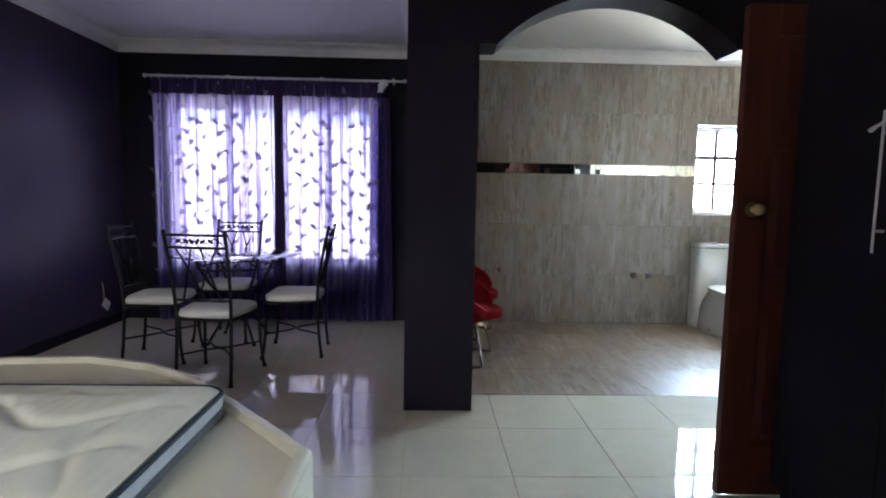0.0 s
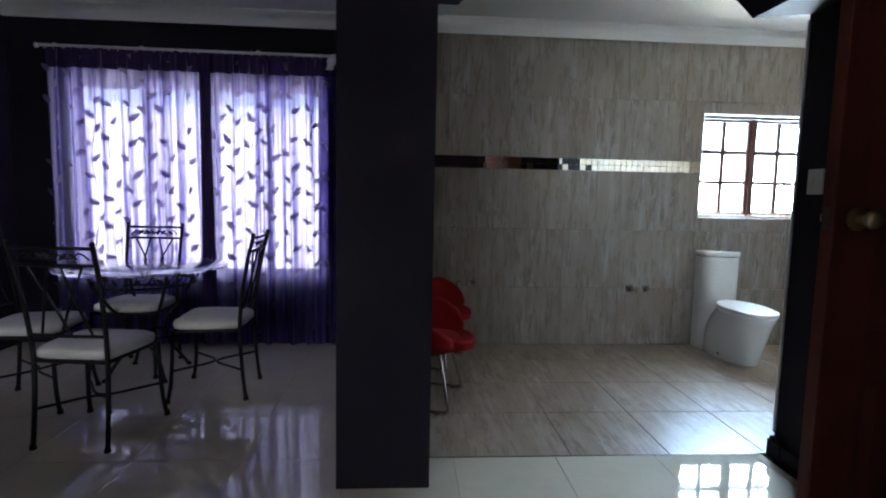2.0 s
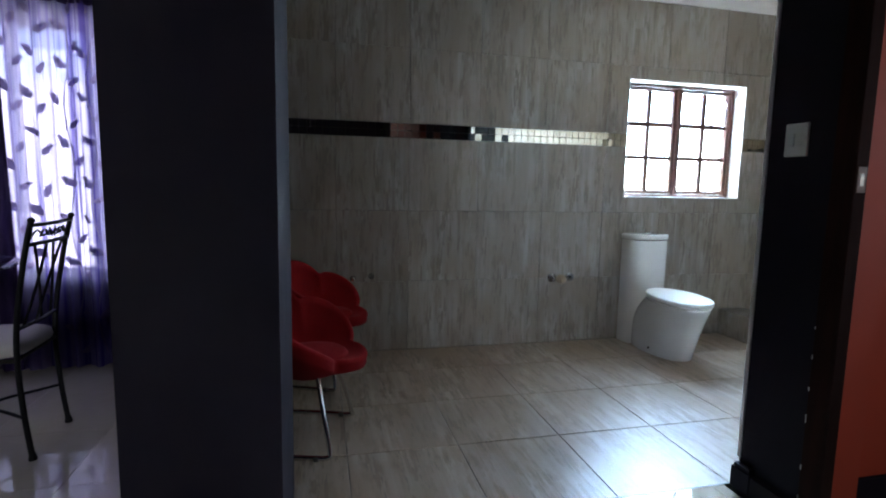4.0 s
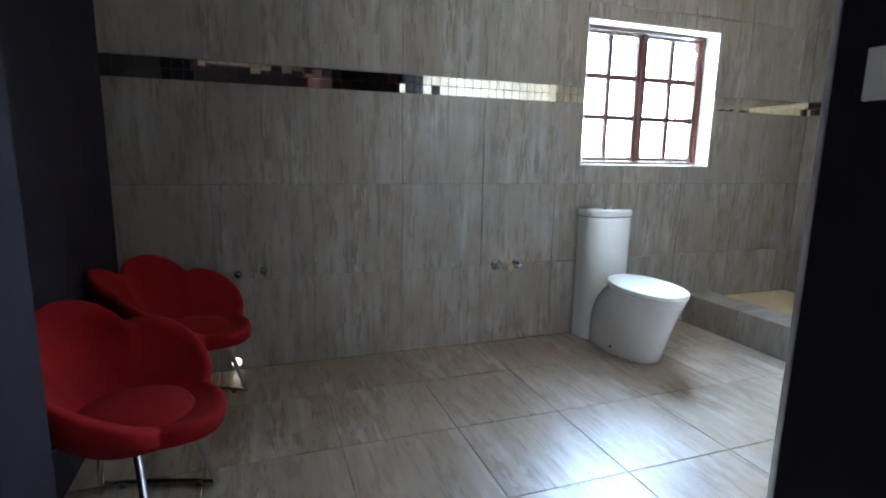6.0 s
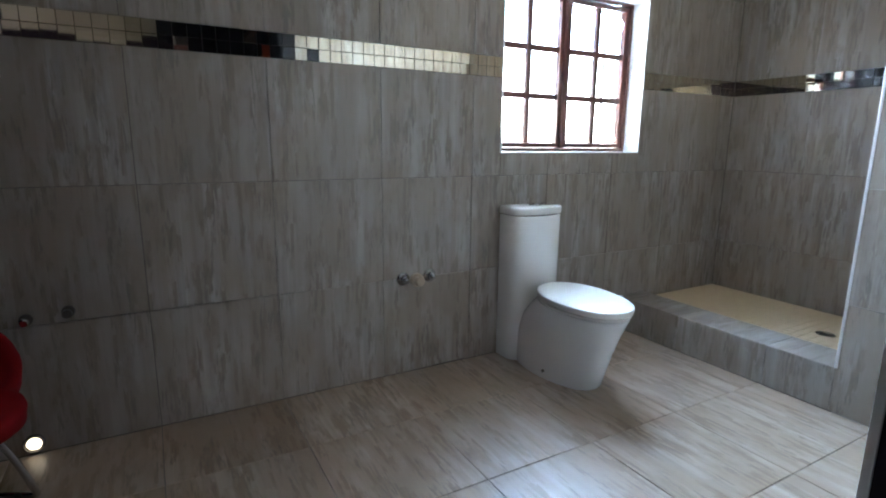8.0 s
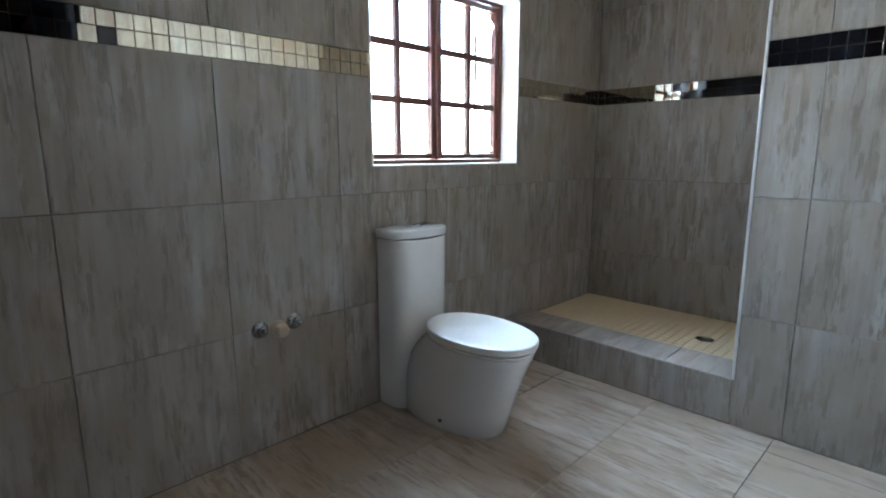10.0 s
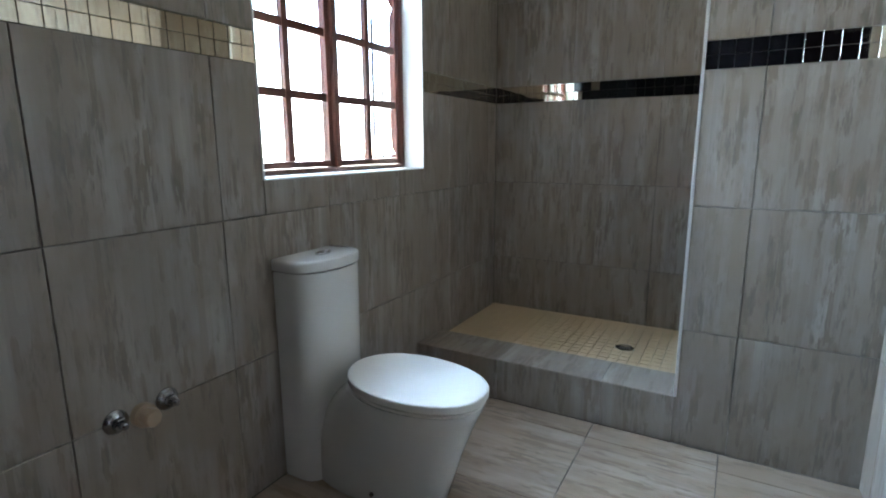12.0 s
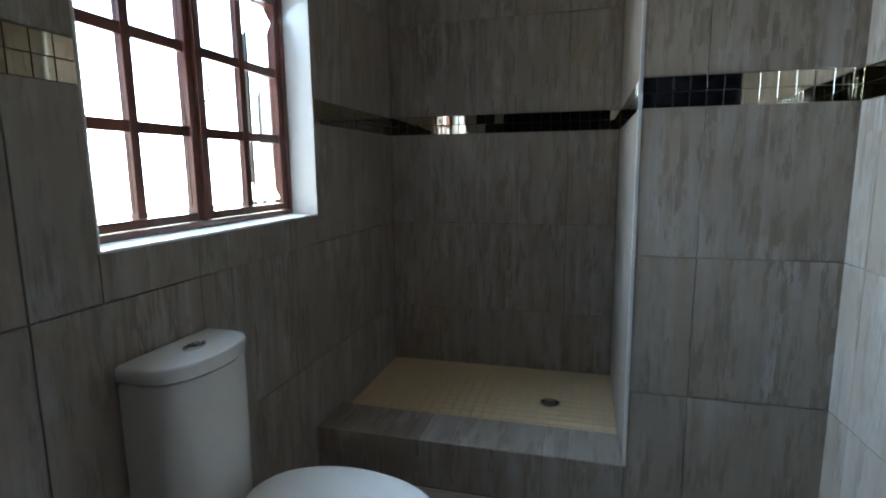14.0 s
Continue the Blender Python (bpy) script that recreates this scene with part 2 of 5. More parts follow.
def smooth_path(points, steps=8, closed=False):
    """Catmull-Rom points through the given ones."""
    p = [Vector(q) for q in points]
    n, out = len(p), []
    for i in range(n if closed else n - 1):
        a, b, c, d = (p[(i + k) % n] if closed else p[min(max(i + k, 0), n - 1)] for k in (-1, 0, 1, 2))
        for s in range(steps):
            t = s / steps
            out.append(0.5 * (2 * b + (c - a) * t + (2 * a - 5 * b + 4 * c - d) * t * t + (3 * b - a - 3 * c + d) * t ** 3))
    return out if closed else out + [p[-1]]


def loft(bm, rings, cap=True):
    """Skins closed rings of equal count."""
    vs = [[bm.verts.new(p) for p in r] for r in rings]
    k = len(vs[0])
    for a, b in zip(vs, vs[1:]):
        for j in range(k):
            bm.faces.new((a[j], a[(j + 1) % k], b[(j + 1) % k], b[j]))
    if cap:
        bm.faces.new(vs[0]), bm.faces.new(vs[-1])
    return bm


def lathe(profile, sides=24):
    """A turned solid about z from (radius, height) pairs."""
    bm = bmesh.new()
    return loft(bm, [[(r * math.cos(2 * math.pi * j / sides), r * math.sin(2 * math.pi * j / sides), z) for j in range(sides)] for r, z in profile])


TILE_MESHES = {}


def tile_mesh(name, w, h, mat, depth=0.008, edge=0.0016):
    """A tile centred on its back face, in its own x (width) and y (height), with eased edges."""
    key = (name, round(w, 3), round(h, 3), mat.name)
    if key not in TILE_MESHES:
        bm = bmesh.new()
        rings = []
        for inset, z in ((0, 0), (0, depth - edge), (edge, depth)):
            a, b = w / 2 - inset, h / 2 - inset
            rings.append([(-a, -b, z), (a, -b, z), (a, b, z), (-a, b, z)])
        loft(bm, rings)
        TILE_MESHES[key] = mesh_of(name, bm, mat)
    return TILE_MESHES[key]


def lay(parent, name, mat, m, us, vs, gap=0.0028, depth=0.008, holes=(), jitter=0.0, edge=0.0016):
    """Tiles between the lines us and vs of the plane m (its z is the outward normal); holes: (u0, u1, v0, v1) left bare."""
    for u0, u1 in zip(us, us[1:]):
        for v0, v1 in zip(vs, vs[1:]):
            spans = [(u0, u1, v0, v1)]
            for a, b, c, d in holes:
                cut = []
                for p, q, r, s in spans:
                    if q <= a or p >= b or s <= c or r >= d:
                        cut.append((p, q, r, s))
                        continue
                    if p < a:
                        cut.append((p, a, r, s))
                    if q > b:
                        cut.append((b, q, r, s))
                    p2, q2 = max(p, a), min(q, b)
                    if r < c:
                        cut.append((p2, q2, r, c))
                    if s > d:
                        cut.append((p2, q2, d, s))
                spans = cut
            for p, q, r, s in spans:
                if q - p < 0.012 or s - r < 0.012:
                    continue
                ob = new(name, tile_mesh(name, q - p - gap, s - r - gap, mat, depth, edge))
                tilt = pose(0, 0, 0, random.gauss(0, jitter), random.gauss(0, jitter), 0) if jitter else Matrix()
                ob.parent = parent
                ob.matrix_basis = m @ pose((p + q) / 2, (r + s) / 2, 0) @ tilt


def plane_at(origin, u, v):
    """A pose whose x runs along u, y along v, z outward."""
    u, v = Vector(u), Vector(v)
    w = u.cross(v)
    m = Matrix((u, v, w)).transposed().to_4x4()
    m.translation = origin
    return m


def grid_lines(a, b, origin, step):
    """Joint lines between a and b on a grid through origin."""
    k = math.ceil((a - origin) / step + 1e-6)
    out = [a]
    while origin + k * step < b - 1e-6:
        out.append(origin + k * step)
        k += 1
    return out + [b]


# ---- structure ----
WEST, EAST, SOUTH, NORTH = -2.93, 2.0, -1.7, 5.30
BATH_N, BATH_W, BATH_S, PIER_X, SHOWER_E, PIER_Y = 5.26, 0.092, 3.29, 3.66, 4.66, 4.0
CEIL, TOP = 2.68, 2.574
WIN = (2.705, 3.75, 1.12, 2.008)
DIN = (-2.50, -0.50, 0.56, 2.13)
T = 0.008
JAMB = 2.052

ground = thing("ground", boxes((-400, 400, -400, 400, -0.5, -0.3)), outside_ground, "pale paved ground around the house", "ground", kind="structure")
# Added wall: keeps the view through the window white and hides the horizon.
backdrop = thing("boundary_wall", boxes((-30, 30, 10.0, 10.2, -0.3, 2.5)), plaster_white, "pale plain wall added outside as a window backdrop", "wall", kind="structure")
floor = thing("floor", boxes((WEST, 0.06, SOUTH, NORTH, -0.3, -T), (0.06, EAST, SOUTH, 3.30, -0.3, -T), (EAST, 3.6, 0.4, 3.05, -0.3, -T)), cream_grout, "polished cream tiled bedroom floor with thin joints", "floor", kind="structure")
bath_floor = thing("floor_bathroom", boxes((0.06, SHOWER_E, 3.302, 5.27, -0.3, -T)), grout, "grey-brown timber-look tiled bathroom floor", "floor", kind="structure")
ceiling = thing("ceiling", boxes((WEST - 0.2, SHOWER_E + 0.2, SOUTH - 0.2, NORTH + 0.22, CEIL, CEIL + 0.12)), white_paint, "smooth white painted ceiling", "ceiling", kind="structure")

y0, y1 = NORTH, NORTH + 0.22
wall_north = thing("wall_north", boxes(
    (WEST - 0.2, DIN[0], y0, y1, -0.3, CEIL), (DIN[1], -0.012, y0, y1, -0.3, CEIL),
    (DIN[0], DIN[1], y0, y1, -0.3, DIN[2]), (DIN[0], DIN[1], y0, y1, DIN[3], CEIL)), black_paint,
    "near-black purple painted wall behind the curtained window", "wall", kind="structure")
y0 = BATH_N + T
wall_bath_n = thing("wall_bathroom_north", boxes(
    (-0.01, WIN[0], y0, y1, -0.3, CEIL), (WIN[1], SHOWER_E + 0.2, y0, y1, -0.3, CEIL),
    (WIN[0], WIN[1], y0, y1, -0.3, WIN[2]), (WIN[0], WIN[1], y0, y1, WIN[3], CEIL)), grout,
    "bathroom wall in grey timber-look tiles with a mirror mosaic band", "wall", kind="structure")
wall_west = thing("wall_west", boxes((WEST - 0.2, WEST, SOUTH - 0.2, NORTH, -0.3, CEIL)), purple_paint, "deep purple painted bedroom wall", "wall", kind="structure")
wall_south = thing("wall_south", boxes((WEST, -2.2, SOUTH - 0.2, SOUTH, -0.3, CEIL), (-0.8, EAST + 0.16, SOUTH - 0.2, SOUTH, -0.3, CEIL),
    (-2.2, -0.8, SOUTH - 0.2, SOUTH, -0.3, 1.0), (-2.2, -0.8, SOUTH - 0.2, SOUTH, 2.1, CEIL)), purple_paint, "deep purple painted bedroom wall", "wall", kind="structure")
wall_divider = thing("wall_divider", boxes((-0.08, BATH_W, 3.604, 5.266, -0.3, CEIL)), black_paint, "dark painted wall between dining corner and bathroom", "wall", kind="structure")
pillar = thing("pillar", boxes((-0.08, 0.318, 3.04, 3.604, -0.3, 2.084), (-0.078, 0.316, 3.042, 3.602, 2.088, CEIL), (-0.074, 0.312, 3.046, 3.598, 2.08, 2.09)), black_paint, "near-black painted square pillar beside the arch", "pillar", kind="structure")

DOOR_Y0, DOOR_Y1, DOOR_H = 2.15, 2.84, 2.06
wall_east = thing("wall_east", boxes(
    (EAST, EAST + 0.16, SOUTH, DOOR_Y0 - 0.04, -0.3, CEIL), (JAMB, EAST + 0.16, DOOR_Y1 + 0.08, 3.05, -0.3, CEIL),
    (EAST, EAST + 0.16, DOOR_Y0 - 0.04, DOOR_Y1 + 0.08, DOOR_H + 0.04, CEIL)), black_paint, "near-black painted wall around the entrance door", "wall", kind="structure")
# The opening in the far wall is unseen, added for the passage lamp.
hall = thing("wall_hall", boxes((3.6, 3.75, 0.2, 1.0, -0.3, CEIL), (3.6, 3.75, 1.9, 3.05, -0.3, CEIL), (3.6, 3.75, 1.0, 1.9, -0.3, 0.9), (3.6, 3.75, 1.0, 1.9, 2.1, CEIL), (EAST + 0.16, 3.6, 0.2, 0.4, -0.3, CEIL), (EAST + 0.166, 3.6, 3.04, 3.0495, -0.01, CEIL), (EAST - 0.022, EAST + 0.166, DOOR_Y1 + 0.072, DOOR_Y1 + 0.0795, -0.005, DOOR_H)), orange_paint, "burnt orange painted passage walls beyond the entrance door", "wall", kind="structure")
thing("baseboard_hall", boxes((EAST + 0.168, 3.598, 3.024, 3.0398, 0.0, 0.14), bevel=0.004), black_paint, "dark skirting along the orange passage wall", "skirting", kind="structure")


def arch_wall():
    """The wall over the bathroom opening with its segmental arch and flat shoulders."""
    half, mid, spring, rise = 0.676, 1.096, 2.094, 0.285
    r = (half * half + rise * rise) / (2 * rise)
    cz, span = spring + rise - r, math.asin(half / r)
    curve = [(mid + r * math.sin(a), cz + r * math.cos(a)) for a in (span * (-1 + 2 * i / 28) for i in range(29))]
    low = [(0.318, spring), *curve, (JAMB, spring + 0.03)]
    bm = bmesh.new()
    for (xa, za), (xb, zb) in zip(low, low[1:]):
        if xb - xa < 1e-5:
            continue
        q = [[bm.verts.new((x, y, z)) for x, z in ((xa, za), (xb, zb), (xb, CEIL), (xa, CEIL))] for y in (3.05, BATH_S - T)]
        bm.faces.new(q[0]), bm.faces.new(q[1][::-1])
        bm.faces.new((q[0][0], q[1][0], q[1][1], q[0][1]))
    bmesh.ops.remove_doubles(bm, verts=bm.verts, dist=1e-5)
    add_box(bm, JAMB, PIER_X + 0.01, 3.05, BATH_S - T, -0.3, CEIL)
    return bm


wall_arch = thing("wall_arch", arch_wall(), black_paint, "near-black painted wall with a segmental arch into the bathroom", "wall", kind="structure")
wall_pier = thing("wall_shower_side", boxes((PIER_X + T, SHOWER_E + 0.2, 3.05, PIER_Y - T, -0.3, CEIL)), pale_grout, "tiled shower side wall with white edge trim", "wall", kind="structure")
wall_shower = thing("wall_shower_east", boxes((SHOWER_E + T, SHOWER_E + 0.2, PIER_Y - T, BATH_N + T, -0.3, CEIL)), grout, "tiled back wall of the shower recess", "wall", kind="structure")
kerb = thing("shower_kerb", boxes((PIER_X + T, 3.90, PIER_Y, BATH_N, -0.02, 0.207 - T)), grout, "low tiled kerb in front of the shower tray", "kerb", kind="structure")
tray = thing("shower_tray", boxes((3.90, SHOWER_E, PIER_Y, BATH_N, -0.02, 0.155)), cream_grout, "shallow cream mosaic shower tray", "shower tray", kind="structure")


def cornice(points, closed=False):
    """A coved cornice swept along a line of inner wall corners (x, y); the room lies to the left of the line."""
    prof = [(0.0, TOP), (0.012, TOP), (0.016, TOP + 0.012), (0.03, TOP + 0.045), (0.06, TOP + 0.078), (0.1, CEIL - 0.012), (0.1, CEIL), (0.0, CEIL)]
    bm, rings = bmesh.new(), []
    p = [Vector((x, y, 0)) for x, y in points]
    n = len(p)
    for i, q in enumerate(p):
        dirs = []
        if closed or i:
            dirs.append((q - p[i - 1]).normalized())
        if closed or i < n - 1:
            dirs.append((p[(i + 1) % n] - q).normalized())
        normals = [Vector((-d.y, d.x, 0)) for d in dirs]
        m = sum(normals, Vector()).normalized()
        m /= max(0.3, m.dot(normals[0]))
        rings.append([(q.x + m.x * o, q.y + m.y * o, z) for o, z in prof])
    if closed:
        rings.append(rings[0])
    return loft(bm, rings, cap=not closed)


thing("cornice_bedroom", cornice([(-0.08, 3.04), (-0.08, NORTH), (WEST, NORTH), (WEST, SOUTH), (EAST, SOUTH), (EAST, 3.05), (0.318, 3.05)]), cornice_paint, "white coved plaster cornice around the bedroom", "cornice", kind="structure", smooth=40)
thing("cornice_bathroom", cornice([(BATH_W, BATH_S), (PIER_X, BATH_S), (PIER_X, PIER_Y), (SHOWER_E, PIER_Y), (SHOWER_E, BATH_N), (BATH_W, BATH_N), (BATH_W, BATH_S)][:-1], True), cornice_paint, "white coved plaster cornice around the bathroom", "cornice", kind="structure", smooth=40)
thing("baseboard_west", boxes((WEST, WEST + 0.016, SOUTH, NORTH, 0.0, 0.085), bevel=0.004), black_paint, "dark painted skirting board along the bedroom wall", "skirting", kind="structure")
thing("baseboard_north", boxes((WEST + 0.016, -0.082, NORTH - 0.016, NORTH, 0.0, 0.085), bevel=0.004), black_paint, "dark painted skirting board under the window", "skirting", kind="structure")
cream_mosaic = painted("cream_mosaic_tile", (0.585, 0.450, 0.285), (0.695, 0.540, 0.352), 0.4, 14, 0.05)
copper_dull = painted("dull_tan_plug", (0.36, 0.27, 0.19), (0.48, 0.38, 0.28), 0.5, 40, 0.3)
worn_plate = painted("worn_brown_plate", (0.09, 0.035, 0.022), (0.14, 0.06, 0.04), 0.5, 40, 0.3)
worn_chrome = material("worn_chrome", (0.38, 0.38, 0.39), 0.22, 1.0)
dark_metal = material("tarnished_metal", (0.12, 0.11, 0.10), 0.35, 1.0)

red_felt = material("red_felt", (0.24, 0.010, 0.012), 0.95)
_n = Nodes(red_felt)
_v = _n.coords()
_n.colour(_n.mix(_n.noise(_v, 6, 5), (0.20, 0.006, 0.008), (0.28, 0.010, 0.012)))
_n.bump(_n.noise(_v, 320, 3), 0.35, 0.002)
_n.bsdf.inputs["Specular IOR Level"].default_value = 0.15

lamp_glow = material("lamp_diffuser", (0.9, 0.85, 0.7), 0.4)
_b = lamp_glow.node_tree.nodes["Principled BSDF"]
_b.inputs["Emission Color"].default_value, _b.inputs["Emission Strength"].default_value = (1.0, 0.86, 0.6, 1), 0.9


# ---- bathroom: window ----
def window_bath():
    x0, x1, z0, z1 = WIN
    fy, fd = 5.372, 0.06
    win = tagged(new("window_1"), "dark varnished wooden casement window with small panes", "window", kind="structure")
    f = 0.026
    part("window_frame", boxes((x0 + 0.006, x0 + f, fy, fy + fd, z0 + 0.006, z1 - 0.006), (x1 - f, x1 - 0.006, fy, fy + fd, z0 + 0.006, z1 - 0.006),
                               (x0 + f, x1 - f, fy, fy + fd, z0 + 0.006, z0 + f), (x0 + f, x1 - f, fy, fy + fd, z1 - f, z1 - 0.006),
                               ((x0 + x1) / 2 - 0.010, (x0 + x1) / 2 + 0.010, fy, fy + fd, z0 + f, z1 - f), bevel=0.003), frame_wood, win)
    part("reveal", boxes((x0 - 0.001, x0 + 0.005, BATH_N - 0.002, 5.5, z0, z1), (x1 - 0.005, x1 + 0.001, BATH_N - 0.002, 5.5, z0, z1),
                         (x0 + 0.005, x1 - 0.005, BATH_N - 0.002, 5.5, z1 - 0.005, z1 + 0.001)), plaster_white, win, "white painted reveal")
    part("window_sill", boxes((x0 + 0.005, x1 - 0.005, BATH_N - 0.004, 5.52, z0 - 0.002, z0 + 0.005), bevel=0.0015), plaster_white, win, "white painted sill")
    mid = (x0 + x1) / 2
    for a, b in ((x0 + f + 0.002, mid - 0.012), (mid + 0.012, x1 - f - 0.002)):
        c, d, s, y = z0 + f + 0.002, z1 - f - 0.002, 0.027, fy + 0.012
        sash = part("casement", boxes((a, a + s, y, y + 0.04, c, d), (b - s, b, y, y + 0.04, c, d), (a + s, b - s, y, y + 0.04, c, c + s), (a + s, b - s, y, y + 0.04, d - s, d), bevel=0.004), frame_wood, win)
        ia, ib, ic, jd = a + s, b - s, c + s, d - s
        um = (ia + ib) / 2
        part("glazing_bar", boxes((um - 0.016, um + 0.016, y + 0.006, y + 0.034, ic, jd), bevel=0.003), frame_wood, sash)
        zs = [ic + (jd - ic) * k / 3 for k in range(4)]
        for k in (1, 2):
            for p, q in ((ia, um - 0.016), (um + 0.016, ib)):
                part("glazing_bar", boxes((p, q, y + 0.007, y + 0.033, zs[k] - 0.017, zs[k] + 0.017), bevel=0.003), frame_wood, sash)
        for k in range(3):
            for p, q in ((ia, um - 0.016), (um + 0.016, ib)):
                ob = part("pane", boxes((p, q, y + 0.018, y + 0.021, zs[k] + 0.017, zs[k + 1] - 0.017)), glass, sash)
                ob.visible_shadow = False
    # stay and fastener on the meeting stile
    part("casement_fastener", tube(bmesh.new(), smooth_path([(mid + 0.026, fy + 0.012, 1.535), (mid + 0.028, fy - 0.010, 1.54), (mid + 0.026, fy - 0.012, 1.565), (mid + 0.023, fy - 0.010, 1.59)], 5), 0.004), dark_metal, win, "dark metal fastener", 60)
    part("casement_stay", tube(bmesh.new(), smooth_path([(mid + 0.026, fy - 0.010, 1.54), (mid + 0.034, fy - 0.014, 1.50), (mid + 0.046, fy - 0.014, 1.46)], 5), 0.002), dark_metal, win, "", 60)
    # burglar bars outside the glass
    guard = empty("burglar_guard", "thin dark steel burglar bars outside the bathroom window", "burglar bars")
    for x in (3.02, 3.315, 3.615):
        part("bar", boxes((x - 0.006, x + 0.006, 5.46, 5.472, z0 + 0.007, z1 - 0.007)), dark_metal, guard)
    for z in (1.435, 1.722):
        part("bar", boxes((x0 + 0.007, x1 - 0.007, 5.473, 5.483, z - 0.006, z + 0.006)), dark_metal, guard)


window_bath()


# ---- bathroom: toilet ----
def egg(xc, yb, yf, w, z, n=32, blunt=0.46):
    """A ring, blunt at the back (yb), drawn out to the front (yf)."""
    yc = yb + (yf - yb) * blunt
    out = []
    for j in range(n):
        a = 2 * math.pi * j / n
        s, c = math.sin(a), math.cos(a)
        s = math.copysign(abs(s) ** 0.86, s)
        out.append((xc + w * s, yc + ((yf - yc) if c > 0 else (yc - yb)) * c, z))
    return out


def d_ring(xc, yb, depth, w, z, n=20):
    """Flat against the wall, bowed in front."""
    pts = [(xc - w, yb, z)]
    for j in range(n + 1):
        a = math.pi * j / n
        pts.append((xc - w * math.cos(a), yb - 0.075 - (depth - 0.075) * math.sin(a) ** 0.8, z))
    return pts + [(xc + w, yb, z)]


def toilet():
    x, yb = 2.876, BATH_N - 0.006
    wc = empty("toilet", "white one-piece toilet with closed lid against the tiled wall", "toilet")
    bm = bmesh.new()
    prof = [(0.0, 4.652, 0.148), (0.012, 4.644, 0.153), (0.09, 4.622, 0.157), (0.19, 4.590, 0.162), (0.28, 4.556, 0.167), (0.345, 4.528, 0.171), (0.372, 4.516, 0.173), (0.383, 4.518, 0.172)]
    rings = []
    for z, yf, w in prof:
        k = z / 0.383
        rings.append([(px, py, pz + 0.011 * k ** 3 * max(0.0, (py - 4.502) / 0.5)) for px, py, pz in egg(x, 5.215 - 0.19 * k ** 3, yf, w, z)])
    loft(bm, rings)
    part("bowl", bm, ceramic, wc, "", 50)
    bm = bmesh.new()
    loft(bm, [d_ring(x, yb, d, w, z) for z, d, w in ((0, 0.17, 0.160), (0.02, 0.175, 0.163), (0.25, 0.178, 0.163), (0.45, 0.178, 0.163), (0.79, 0.18, 0.164), (0.796, 0.176, 0.160))])
    part("cistern", bm, ceramic, wc, "", 50)
    bm = bmesh.new()
    loft(bm, [d_ring(x, yb, d, w, z) for z, d, w in ((0.80, 0.178, 0.162), (0.805, 0.186, 0.168), (0.832, 0.187, 0.169), (0.84, 0.183, 0.165), (0.843, 0.17, 0.154))])
    part("cistern_lid", bm, ceramic, wc, "", 50)
    bm = bmesh.new()
    loft(bm, [[(px, py, pz + 0.011 * (py - 4.502) / 0.5) for px, py, pz in egg(x, 5.01, yf, w, z)] for z, yf, w in ((0.385, 4.516, 0.170), (0.388, 4.512, 0.174), (0.397, 4.511, 0.175), (0.399, 4.515, 0.172))])
    part("seat", bm, plastic_white, wc, "", 50)
    bm = bmesh.new()
    # a thick flat lid, a little higher at the hinge
    tip = lambda ring: [(px, py, pz + 0.012 * (py - 4.502) / 0.5) for px, py, pz in ring]
    loft(bm, [tip(egg(x, 5.02, yf, w, z)) for z, yf, w in ((0.404, 4.510, 0.176), (0.407, 4.503, 0.182), (0.429, 4.501, 0.184), (0.4325, 4.5025, 0.1825), (0.4345, 4.508, 0.177), (0.4362, 4.54, 0.15), (0.437, 4.61, 0.10), (0.4375, 4.75, 0.02))])
    part("lid", bm, plastic_white, wc, "white closed lid", 50)
    bm = bmesh.new()
    loft(bm, [[(x + r * 1.0 * math.cos(a), yb - 0.088 + r * 0.55 * math.sin(a), z) for a in (2 * math.pi * j / 24 for j in range(24))] for r, z in ((0.038, 0.842), (0.038, 0.848), (0.034, 0.850), (0.032, 0.847), (0.002, 0.8475))])
    button = part("flush_button", bm, chrome, wc, "chrome dual flush button", 40)
    part("divider", boxes((x - 0.002, x + 0.002, yb - 0.105, yb - 0.071, 0.8475, 0.8495)), dark_metal, button)
    part("bolt_cap", lathe([(0.008, -0.004), (0.008, 0.003), (0.005, 0.005), (0.001, 0.005)], 12), dark_metal, wc, "dark fixing hole", 50).matrix_basis = pose(x - 0.152, 4.86, 0.045, 0, -90, 0)


toilet()


# ---- bathroom: wall outlets ----
def valve(x, z):
    """A chrome wall valve: flange, spindle and nut."""
    v = empty("wall_valve", "chrome wall valve stub for a basin", "valve", "valves on the bathroom wall")
    m = pose(x, BATH_N, z, 90, 0, 0)
    for name, prof, sides in (("flange", [(0.034, 0), (0.034, 0.004), (0.026, 0.012), (0.018, 0.015), (0.017, 0.012)], 24), ("spindle", [(0.014, 0.010), (0.014, 0.030), (0.010, 0.033), (0.010, 0.050), (0.006, 0.054)], 16)):
        part(name, lathe(prof, sides), worn_chrome, v, "", 40).matrix_basis = m
    part("nut", lathe([(0.018, 0.020), (0.019, 0.022), (0.019, 0.031), (0.017, 0.033)], 6), worn_chrome, v).matrix_basis = m
    return v


